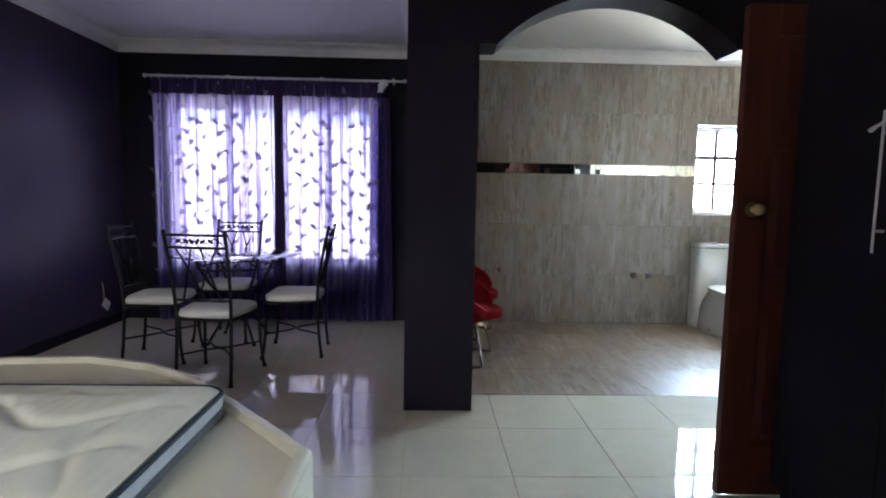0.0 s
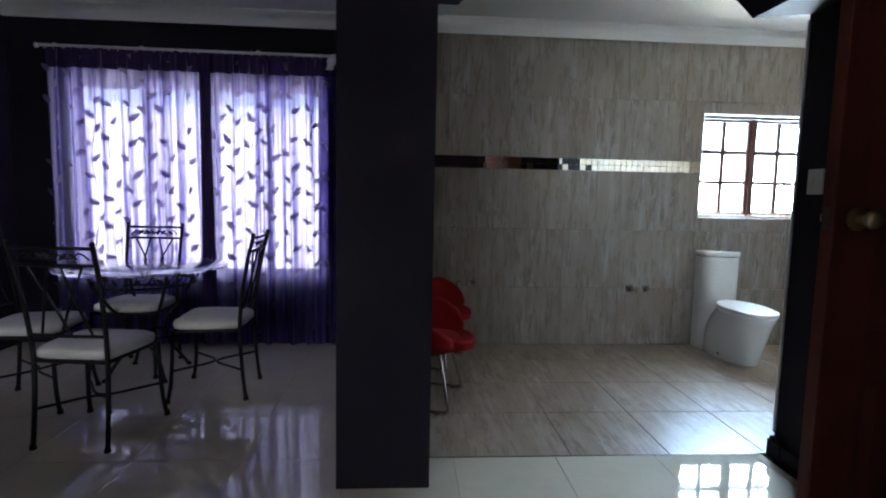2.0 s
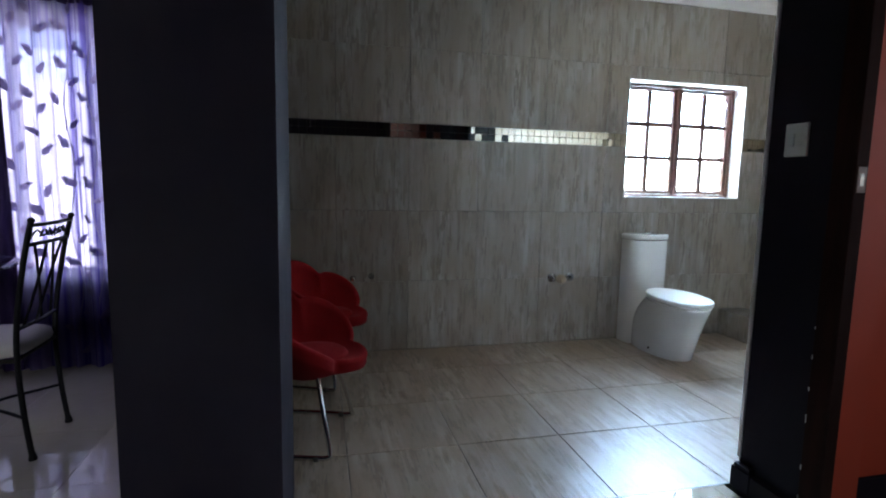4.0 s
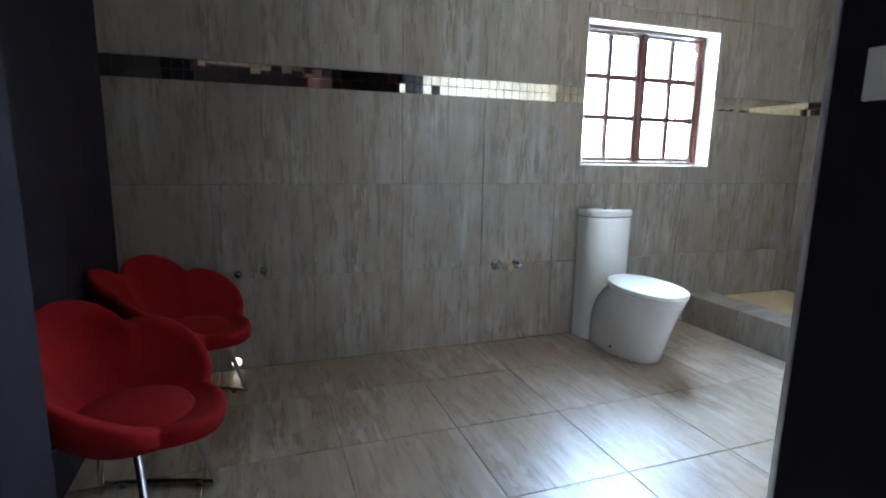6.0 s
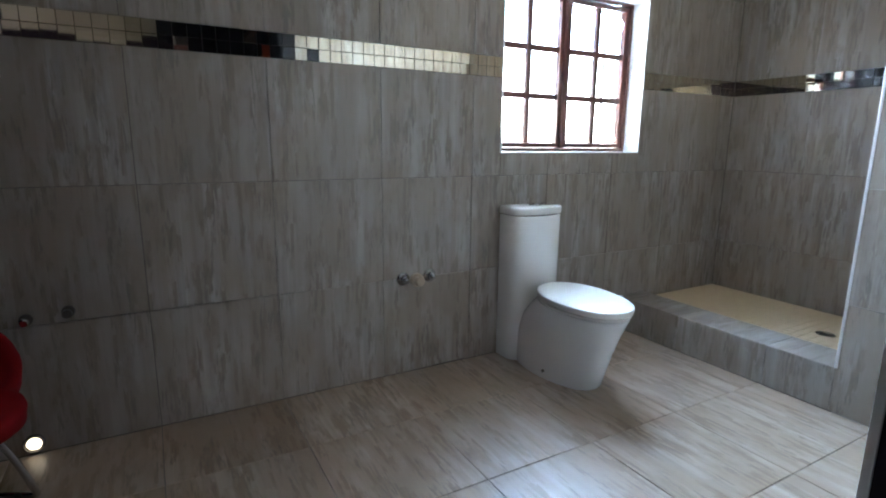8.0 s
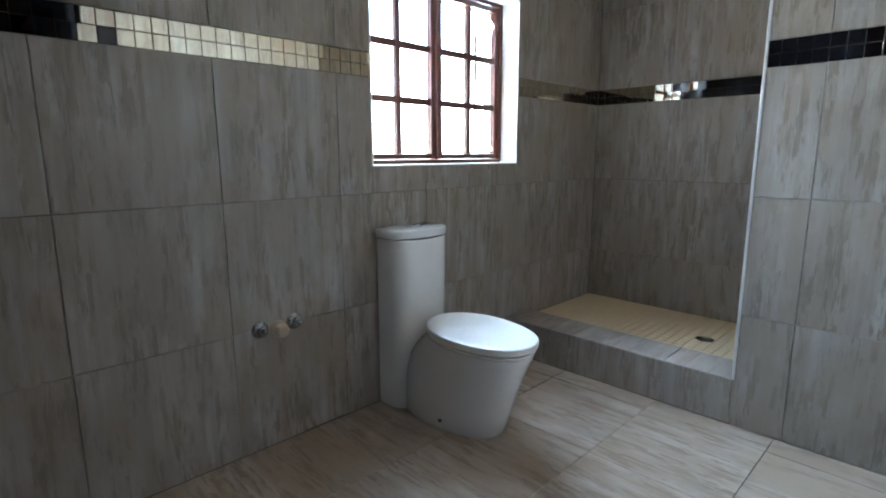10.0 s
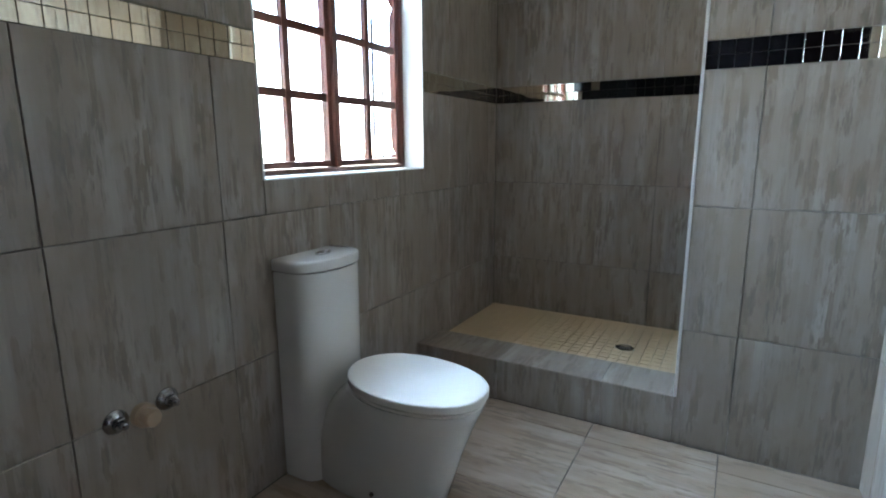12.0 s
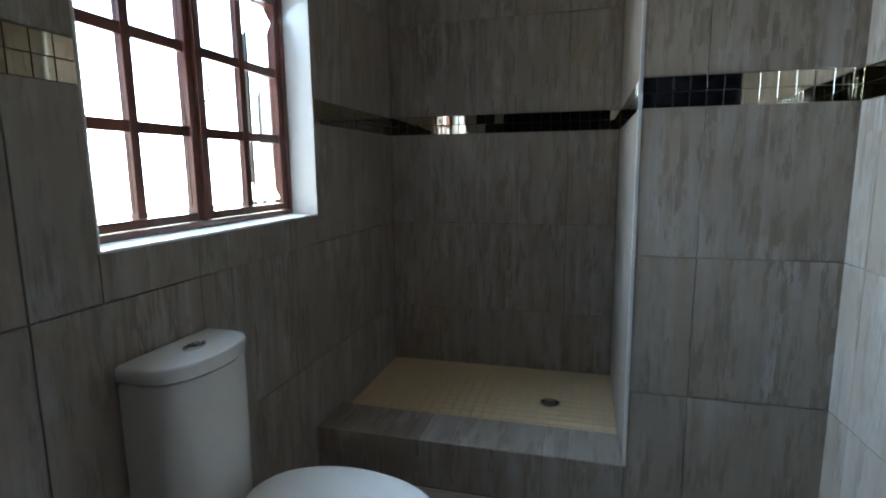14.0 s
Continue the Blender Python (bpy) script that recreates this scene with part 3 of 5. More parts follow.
valve(2.136, 0.500), valve(2.284, 0.503)
plug = empty("wall_plug", "dull tan waste plug between two wall valves", "pipe plug")
part("collar", lathe([(0.034, 0), (0.034, 0.022), (0.028, 0.026)], 20), copper_dull, plug, "", 40).matrix_basis = pose(2.208, BATH_N, 0.490, 90, 0, 0)
part("cap", lathe([(0.026, 0.024), (0.027, 0.03), (0.027, 0.052), (0.022, 0.06), (0.004, 0.061)], 8), copper_dull, plug).matrix_basis = pose(2.208, BATH_N, 0.490, 90, 0, 0)
for x, z in ((0.64, 0.525), (0.768, 0.540)):
    stub = empty("pipe_stub", "short capped pipe stub in the tiled wall", "pipe", "pipe stubs")
    part("flange", lathe([(0.022, 0), (0.021, 0.006), (0.013, 0.008)], 18), dark_metal, stub, "", 40).matrix_basis = pose(x, BATH_N, z, 90, 0, 0)
    part("pipe", lathe([(0.011, 0.006), (0.011, 0.028), (0.016, 0.029), (0.016, 0.044), (0.012, 0.048)], 14), dark_metal if x > 0.7 else chrome, stub, "", 40).matrix_basis = pose(x, BATH_N, z, 90, 0, 0)
spot = empty("wall_spot_light", "small round warm glowing light low on the tiled wall", "wall light")
part("bezel", lathe([(0.036, 0), (0.036, 0.01), (0.031, 0.014), (0.029, 0.008)], 24), dark_metal, spot, "", 40).matrix_basis = pose(0.61, BATH_N, 0.045, 90, 0, 0)
part("diffuser", lathe([(0.024, 0.004), (0.024, 0.009), (0.017, 0.013), (0.004, 0.016)], 24), lamp_glow, spot, "glowing diffuser", 60).matrix_basis = pose(0.61, BATH_N, 0.045, 90, 0, 0)

part("joint_gap", boxes((2.31, 2.50, BATH_N - 0.004, BATH_N - 0.0005, 0.0005, 0.006)), dark_metal, wall_bath_n, "dark open joint at the floor")

# ---- shower ----
drain = empty("shower_drain", "round chrome drain grate in the shower tray", "drain")
part("rim", lathe([(0.045, 0.155), (0.045, 0.164), (0.036, 0.165), (0.036, 0.160)], 28), chrome, drain, "", 40).matrix_basis = pose(4.232, 4.302, 0)
bm = boxes(*[(-w, w, y - 0.0025, y + 0.0025, 0.157, 0.163) for y, w in ((-0.024, 0.026), (-0.012, 0.033), (0.0, 0.035), (0.012, 0.033), (0.024, 0.026))])
part("grate", bm, dark_metal, drain).matrix_basis = pose(4.232, 4.302, 0)
thing("trim_shower_corner", boxes((PIER_X - 0.003, PIER_X + 0.009, PIER_Y - 0.009, PIER_Y + 0.003, 0.207, TOP), bevel=0.002), trim_metal, "pale metal edge trim down the shower wall corner", "edge trim", kind="structure")
thing("trim_threshold", boxes((0.32, JAMB - 0.002, 3.297, 3.305, -0.02, 0.002), bevel=0.001), dark_metal, "thin dark joint strip between the two floors", "threshold", kind="structure")
thing("trim_jamb", boxes((JAMB - 0.007, JAMB, BATH_S - 0.012, BATH_S + 0.003, 0.12, 2.1), bevel=0.002), trim_metal, "pale edge trim at the back of the opening", "edge trim", kind="structure")


# ---- red petal chairs ----
def petal_chair():
    """A bucket chair with a scalloped rim on a chrome sled frame; it faces +x."""
    chair = empty("petal_chair", "red felt bucket chair with scalloped petal rim and chrome legs", "chair", "red petal chairs")
    n, rows = 96, 14
    lobes = (0.0, 74.0, 147.0, 213.0, 286.0)

    def scallop(a):
        """1 on the crown of a petal, 0 in the notch between two."""
        d = math.degrees(a) % 360
        near = min(abs((d - c + 180) % 360 - 180) for c in lobes) / 36.5
        return math.cos(0.5 * math.pi * min(near, 1.0)) ** 0.7

    def shell(off):
        rings = []
        for i in range(1, rows + 1):
            t = i / rows
            ring = []
            for j in range(n):
                a = 2 * math.pi * j / n
                back, side, sc = (1 - math.cos(a)) / 2, abs(math.sin(a)), scallop(a)
                r = 0.185 + 0.02 * side + 0.058 * sc * t ** 3
                z = 0.205 * back ** 1.2 + 0.10 * side ** 2 * (0.35 + 0.65 * back) + 0.075 * sc * t ** 3 * (0.15 + back)
                rr = r * (1 - (1 - t) ** 1.5)
                lift = z * t ** 2.3 - 0.022 * math.exp(-((t - 0.25) / 0.25) ** 2)
                wide = 1.07 + 0.06 * off / 0.05
                ring.append((rr * math.cos(a) * wide * 1.02 - 0.10 * lift + 0.015, rr * math.sin(a) * wide * 1.12, 0.395 + lift - off * (0.9 + 0.5 * (1 - t))))
            rings.append(ring)
        return rings

    bm = bmesh.new()
    top, under = shell(0.0), shell(0.06)
    rim = [[((p[0] + q[0]) / 2 * k, (p[1] + q[1]) / 2 * k, (p[2] * w + q[2] * (1 - w)) + 0.008) for p, q in zip(top[-1], under[-1])] for k, w in ((1.035, 0.75), (1.05, 0.5), (1.035, 0.25))]
    loft(bm, top + rim + under[::-1])
    part("shell", bm, red_felt, chair, "red felt petal shell", 180)
    bm = bmesh.new()
    loft(bm, [[(0.045 + r * math.cos(a), r * 1.08 * math.sin(a), z) for a in (2 * math.pi * j / 40 for j in range(40))] for r, z in ((0.09, 0.36), (0.155, 0.383), (0.168, 0.396), (0.15, 0.409), (0.08, 0.415), (0.01, 0.416))])
    part("seat_pad", bm, red_felt, chair, "round red seat pad", 180)
    for s in (-1, 1):
        pts = [(-0.12, s * 0.13, 0.335), (-0.155, s * 0.18, 0.19), (-0.18, s * 0.205, 0.04), (-0.165, s * 0.21, 0.012), (-0.08, s * 0.215, 0.012), (0.08, s * 0.215, 0.012), (0.155, s * 0.21, 0.012), (0.165, s * 0.20, 0.04), (0.135, s * 0.17, 0.19), (0.10, s * 0.12, 0.335)]
        part("leg", tube(bmesh.new(), smooth_path([(px * 1.12, py * 1.04, pz) for px, py, pz in pts], 6), 0.011, 10), chrome, chair, "bent chrome tube", 60)
        for x in (-0.12, 0.115):
            part("foot", lathe([(0.014, 0.0), (0.016, 0.004), (0.016, 0.016), (0.012, 0.02)], 12), dark_metal, chair, "", 50).matrix_basis = pose(x * 1.12, s * 0.2215, 0)
    part("crossbar", tube(bmesh.new(), [(-0.134, -0.135, 0.333), (-0.134, 0.135, 0.333)], 0.010), chrome, chair, "", 60)
    part("crossbar", tube(bmesh.new(), [(0.112, -0.125, 0.333), (0.112, 0.125, 0.333)], 0.010), chrome, chair, "", 60)
    return chair


chair = petal_chair()
chair.matrix_basis = pose(0.335, 4.05, 0, 0, 0, -16)
copy_thing(chair, pose(0.405, 4.82, 0, 0, 0, -22))

# ---- bedroom materials ----
curtain_cloth = bpy.data.materials.new("violet_sheer")
curtain_cloth.use_nodes = True
_t = curtain_cloth.node_tree
for _x in list(_t.nodes):
    _t.nodes.remove(_x)
_out, _tr, _df, _cl = (_t.nodes.new("ShaderNode" + k) for k in ("OutputMaterial", "BsdfTranslucent", "BsdfDiffuse", "BsdfTransparent"))
_df.inputs["Color"].default_value = (0.022, 0.016, 0.085, 1)
_cl.inputs["Color"].default_value = (0.86, 0.80, 0.98, 1)
_tc, _mp, _nz, _rp, _rt = (_t.nodes.new("ShaderNode" + k) for k in ("TexCoord", "Mapping", "TexNoise", "ValToRGB", "ValToRGB"))
_mp.inputs["Scale"].default_value = (23, 23, 0.3)
_nz.inputs["Scale"].default_value, _nz.inputs["Detail"].default_value = 1.0, 4.0
_t.links.new(_tc.outputs["Object"], _mp.inputs["Vector"]), _t.links.new(_mp.outputs[0], _nz.inputs["Vector"])
# gathers: thin single cloth, and bunched cloth that lets less and bluer light through
_rp.color_ramp.elements[0].position, _rp.color_ramp.elements[1].position = 0.38, 0.57
_rp.color_ramp.elements[0].color, _rp.color_ramp.elements[1].color = (0.20, 0.15, 0.55, 1), (0.68, 0.61, 0.95, 1)
_rt.color_ramp.elements[0].position, _rt.color_ramp.elements[1].position = 0.42, 0.62
_rt.color_ramp.elements[0].color, _rt.color_ramp.elements[1].color = (0.02, 0.02, 0.02, 1), (0.24, 0.24, 0.24, 1)
_t.links.new(_nz.outputs["Fac"], _rp.inputs["Fac"]), _t.links.new(_nz.outputs["Fac"], _rt.inputs["Fac"])
_t.links.new(_rp.outputs["Color"], _tr.inputs["Color"])
_m1, _m2 = _t.nodes.new("ShaderNodeMixShader"), _t.nodes.new("ShaderNodeMixShader")
_m1.inputs[0].default_value = 0.42
_t.links.new(_rt.outputs["Color"], _m2.inputs[0])
_t.links.new(_tr.outputs[0], _m1.inputs[1]), _t.links.new(_df.outputs[0], _m1.inputs[2])
_t.links.new(_m1.outputs[0], _m2.inputs[1]), _t.links.new(_cl.outputs[0], _m2.inputs[2])
_t.links.new(_m2.outputs[0], _out.inputs["Surface"])
leaf_cloth = bpy.data.materials.new("dark_violet_leaf_print")
leaf_cloth.use_nodes = True
_t = leaf_cloth.node_tree
_b = _t.nodes["Principled BSDF"]
_b.inputs["Base Color"].default_value, _b.inputs["Roughness"].default_value = (0.06, 0.035, 0.11, 1), 0.8
_tr, _m1 = _t.nodes.new("ShaderNodeBsdfTranslucent"), _t.nodes.new("ShaderNodeMixShader")
_tr.inputs["Color"].default_value, _m1.inputs[0].default_value = (0.40, 0.34, 0.50, 1), 0.68
_t.links.new(_b.outputs[0], _m1.inputs[1]), _t.links.new(_tr.outputs[0], _m1.inputs[2]), _t.links.new(_m1.outputs[0], _t.nodes["Material Output"].inputs["Surface"])
heavy_cloth = painted("deep_violet_curtain_cloth", (0.03, 0.014, 0.075), (0.05, 0.023, 0.105), 0.9, 20, 0.2)
white_cloth = painted("white_cloth", (0.6, 0.58, 0.62), (0.7, 0.68, 0.72), 0.9, 20, 0.2)
seat_cloth = painted("cream_seat_fabric", (0.56, 0.53, 0.49), (0.66, 0.63, 0.58), 0.85, 14, 0.3)
bed_leather = painted("cream_leatherette", (0.62, 0.57, 0.42), (0.68, 0.63, 0.48), 0.42, 5, 0.1)
mattress_top = material("cream_quilted_knit", (0.7, 0.68, 0.58), 0.85)
_n = Nodes(mattress_top)
_v = _n.coords()
_n.colour(_n.mix(_n.noise(_v, 9, 5), (0.64, 0.62, 0.52), (0.74, 0.72, 0.62)))
_w = _n.add("ShaderNodeTexWave", Scale=7.0, Distortion=14.0, Detail=1.0)
_w.inputs["Detail Scale"].default_value = 0.35
_n.link(_v, _w.inputs["Vector"])
_n.bump(_w.outputs["Fac"], 0.10, 0.008)
mattress_band = painted("grey_white_mattress_border", (0.5, 0.51, 0.52), (0.6, 0.61, 0.62), 0.8, 12, 0.2)
piping_cloth = material("dark_teal_piping", (0.02, 0.035, 0.045), 0.7)
rod_white = painted("white_painted_rod", (0.6, 0.58, 0.6), (0.7, 0.68, 0.7), 0.4, 10, 0.05)


# ---- curtains ----
def fold(u, s, seed):
    """Depth of the cloth at width u and height share s (1 is the rod)."""
    w = 2 * math.pi * u
    a = 0.7 * math.sin(w * 5.3 + seed) + 0.8 * math.sin(w * 9.1 + 2.1 * seed + 0.9 * math.sin(2 * s + seed)) + 0.55 * math.sin(w * 15.7 + 3.3 * seed + 0.5 * s)
    a += 0.3 * math.sin(w * 27.0 + 5 * seed) * (0.4 + 0.6 * s)
    return 0.022 * a * (0.7 + 0.5 * (1 - s)) + 0.006 * math.sin(5 * s + 9 * u + seed)


def leaf(bm, place, c, length, angle):
    """A pointed leaf laid on the cloth by place(x, z)."""
    ring = []
    for k in range(10):
        a = 2 * math.pi * k / 10
        u = length / 2 * math.cos(a)
        v = length * 0.23 * math.sin(a) * (1 - 0.25 * math.cos(a))
        ring.append(bm.verts.new(place(c[0] + u * math.cos(angle) - v * math.sin(angle), c[1] + u * math.sin(angle) + v * math.cos(angle))))
    bm.faces.new(ring)


def curtain(x0, x1, z0, z1, y, seed, label):
    def place(x, z, off=0.0):
        s = (z - z0) / (z1 - z0)
        return (x, y + fold(x, s, seed) + off, z)

    top = empty("curtain", label, "curtain", "violet leaf curtains")
    bm = bmesh.new()
    nx, nz = int((x1 - x0) / 0.005), 22
    rows = [[bm.verts.new(place(x0 + (x1 - x0) * i / nx, z0 + (z1 - z0) * k / nz)) for i in range(nx + 1)] for k in range(nz + 1)]
    for k in range(nz):
        for i in range(nx):
            bm.faces.new((rows[k][i], rows[k][i + 1], rows[k + 1][i + 1], rows[k + 1][i]))
    part("cloth", bm, curtain_cloth, top, "sheer violet cloth", 180)
    bm, rnd = bmesh.new(), random.Random(seed)
    x = x0 + 0.05
    while x < x1 - 0.03:
        z = z0 + rnd.uniform(0.05, 0.15)
        stem, side = [], 1
        while z < z1 - 0.06:
            wob = 0.014 * math.sin(z * 9 + x * 40)
            stem.append((x + wob, z))
            if rnd.random() < 0.93:
                leaf(bm, lambda a, b: place(a, b, -0.0025), (x + wob + side * rnd.uniform(0.03, 0.045), z + 0.03), rnd.uniform(0.072, 0.098), math.radians(90 - side * rnd.uniform(25, 60)))
            side = -side
            z += rnd.uniform(0.095, 0.14)
        for (ax, az), (bx, bz) in zip(stem, stem[1:]):
            q = [place(ax - 0.0025, az, -0.0025), place(ax + 0.0025, az, -0.0025), place(bx + 0.0025, bz, -0.0025), place(bx - 0.0025, bz, -0.0025)]
            bm.faces.new([bm.verts.new(p) for p in q])
        x += rnd.uniform(0.125, 0.165)
    tagged(part("leaf_print", bm, leaf_cloth, top, "dark trailing leaf pattern"), kind="stuff")
    # Dark strip: heading, drawn taller and darker for the unlit cloth above the window.
    bm = boxes()
    for i in range(nx // 3):
        xa, xb = (x0 + (x1 - x0) * (i + k) / (nx // 3) for k in (0, 1))
        pa, pb = place(xa, z1), place(xb, z1)
        vs = [bm.verts.new(p) for p in ((pa[0], pa[1] - 0.004, z1 - 0.13), (pb[0], pb[1] - 0.004, z1 - 0.13), (pb[0], pb[1] - 0.004, z1 + 0.02), (pa[0], pa[1] - 0.004, z1 + 0.02))]
        bm.faces.new(vs)
    part("heading_tape", bm, heavy_cloth, top, "gathered heading, deepened for the unlit cloth above the window", 180)
    return top


CUR_Y, CUR_TOP = 5.215, 2.315
curtain(-2.585, -1.41, 0.012, CUR_TOP, CUR_Y, 1.3, "sheer violet curtain with dark leaf pattern, hanging closed")
curtain(-1.36, -0.36, 0.012, CUR_TOP, CUR_Y + 0.004, 4.1, "sheer violet curtain with dark leaf pattern, drawn to the pillar")


def gathered(x0, x1, z0, z1, y, label, turns, lean=0.0):
    """A narrow bunched drop of heavier cloth."""
    bm, rings = bmesh.new(), []
    for k in range(15):
        s = k / 14
        z, cx, w = z0 + (z1 - z0) * s, (x0 + x1) / 2 + lean * (1 - s), (x1 - x0) / 2 * (0.8 + 0.3 * (1 - s) + 0.06 * math.sin(7 * s))
        rings.append([(cx + w * math.cos(a) * (1 + 0.12 * math.sin(turns * a + s)), y + 0.028 * math.sin(a) * (1 + 0.3 * math.sin(turns * a + 2 * s)), z) for a in (2 * math.pi * j / 36 for j in range(36))])
    return thing("curtain_tail", loft(bm, rings), heavy_cloth, label, "curtain", "violet leaf curtains", smooth=60)


gathered(-1.437, -1.343, 0.02, CUR_TOP, CUR_Y - 0.02, "dark violet gathered curtain edge where two curtains meet", 5)
gathered(-0.375, -0.31, 0.02, 2.18, CUR_Y - 0.02, "dark violet gathered curtain end beside the pillar", 6, 0.03)

rod = empty("curtain_rod", "slim white curtain rod on small brackets above the window", "curtain rod")
part("pole", tube(bmesh.new(), [(-2.62, 5.195, 2.343), (-0.20, 5.195, 2.338)], 0.011, 12), rod_white, rod, "", 60)
for x in (-2.63, -0.19):
    part("finial", lathe([(0.004, -0.02), (0.015, -0.014), (0.019, 0.0), (0.015, 0.014), (0.004, 0.02)], 16), rod_white, rod, "", 60).matrix_basis = pose(x, 5.195, 2.34)
for x in (-2.5, -1.86, -0.98, -0.3):
    part("bracket", boxes((x - 0.012, x + 0.012, 5.19, NORTH, 2.352, 2.362), (x - 0.014, x + 0.014, NORTH - 0.006, NORTH, 2.325, 2.378), bevel=0.002), rod_white, rod)
for k in range(34):
    x = -2.57 + k * 0.067
    if abs(x + 1.385) > 0.03:
        part("ring", tube(bmesh.new(), [(x + 0.002 * math.sin(a), 5.195 + 0.017 * math.cos(a), 2.3365 + 0.017 * math.sin(a)) for a in (2 * math.pi * j / 14 for j in range(14))], 0.0022, 5, True), rod_white, rod, "", 60)


def knotted_cloth():
    bm, rings = bmesh.new(), []
    for k in range(12):
        s = k / 11
        r = 0.016 + 0.028 * math.sin(math.pi * min(1, s * 1.3)) ** 2 + 0.012 * s
        rings.append([(-0.385 - 0.035 * s + r * math.cos(a) * (1 + 0.2 * math.sin(3 * a + 4 * s)), 5.155 + r * 0.5 * math.sin(a), 2.345 - 0.12 * s) for a in (2 * math.pi * j / 18 for j in range(18))])
    return loft(bm, rings)


thing("knotted_cloth", knotted_cloth(), white_cloth, "small white cloth knotted over the curtain rod end", "cloth", smooth=70)


def window_dining():
    x0, x1, z0, z1 = DIN
    win = tagged(new("window_2"), "wide wooden dining window behind closed sheer curtains", "window", kind="structure")
    part("window_frame", boxes((x0, x0 + 0.05, 5.40, 5.46, z0, z1), (x1 - 0.05, x1, 5.40, 5.46, z0, z1), (x0 + 0.05, x1 - 0.05, 5.40, 5.46, z0, z0 + 0.05), (x0 + 0.05, x1 - 0.05, 5.40, 5.46, z1 - 0.05, z1)), frame_wood, win)
    for x in (-1.94, -1.39, -0.95):
        part("mullion", boxes((x - 0.03, x + 0.03, 5.402, 5.458, z0 + 0.05, z1 - 0.05)), frame_wood, win)
    part("window_sill", boxes((x0, x1, NORTH - 0.02, 5.398, z0 - 0.002, z0 + 0.018), bevel=0.003), plaster_white, win, "white sill")
    part("reveal", boxes((x0, x0 + 0.004, NORTH, 5.398, z0 + 0.02, z1), (x1 - 0.004, x1, NORTH, 5.398, z0 + 0.02, z1), (x0 + 0.004, x1 - 0.004, NORTH, 5.398, z1 - 0.004, z1)), plaster_white, win)
    xs = [x0 + 0.05, -1.97, -1.91, -1.42, -1.36, -0.98, -0.92, x1 - 0.05]
    for a, b in zip(xs[::2], xs[1::2]):
        ob = part("pane", boxes((a, b, 5.428, 5.432, z0 + 0.05, z1 - 0.05)), glass, win)
        ob.visible_shadow = False


window_dining()


# ---- dining chairs and table ----
def bar(name, pts, r, parent, steps=6, closed=False, sides=8):
    return part(name, tube(bmesh.new(), smooth_path(pts, steps, closed) if len(pts) > 2 else pts, r, sides, closed), iron, parent, "", 60)


def iron_leaf(parent, x, y, z, angle, size=0.045, flat=True):
    bm = bmesh.new()
    rings = []
    for k in range(7):
        t = k / 6
        w = size * 0.24 * math.sin(math.pi * (0.06 + 0.9 * t)) ** 0.8
        rings.append([(size * (t - 0.5), 0.5 * 0.006 * math.sin(a), w * math.cos(a)) for a in (2 * math.pi * j / 8 for j in range(8))])
    part("leaf_ornament", loft(bm, rings), iron, parent, "", 60).matrix_basis = pose(x, y, z, 0, -angle, 0)


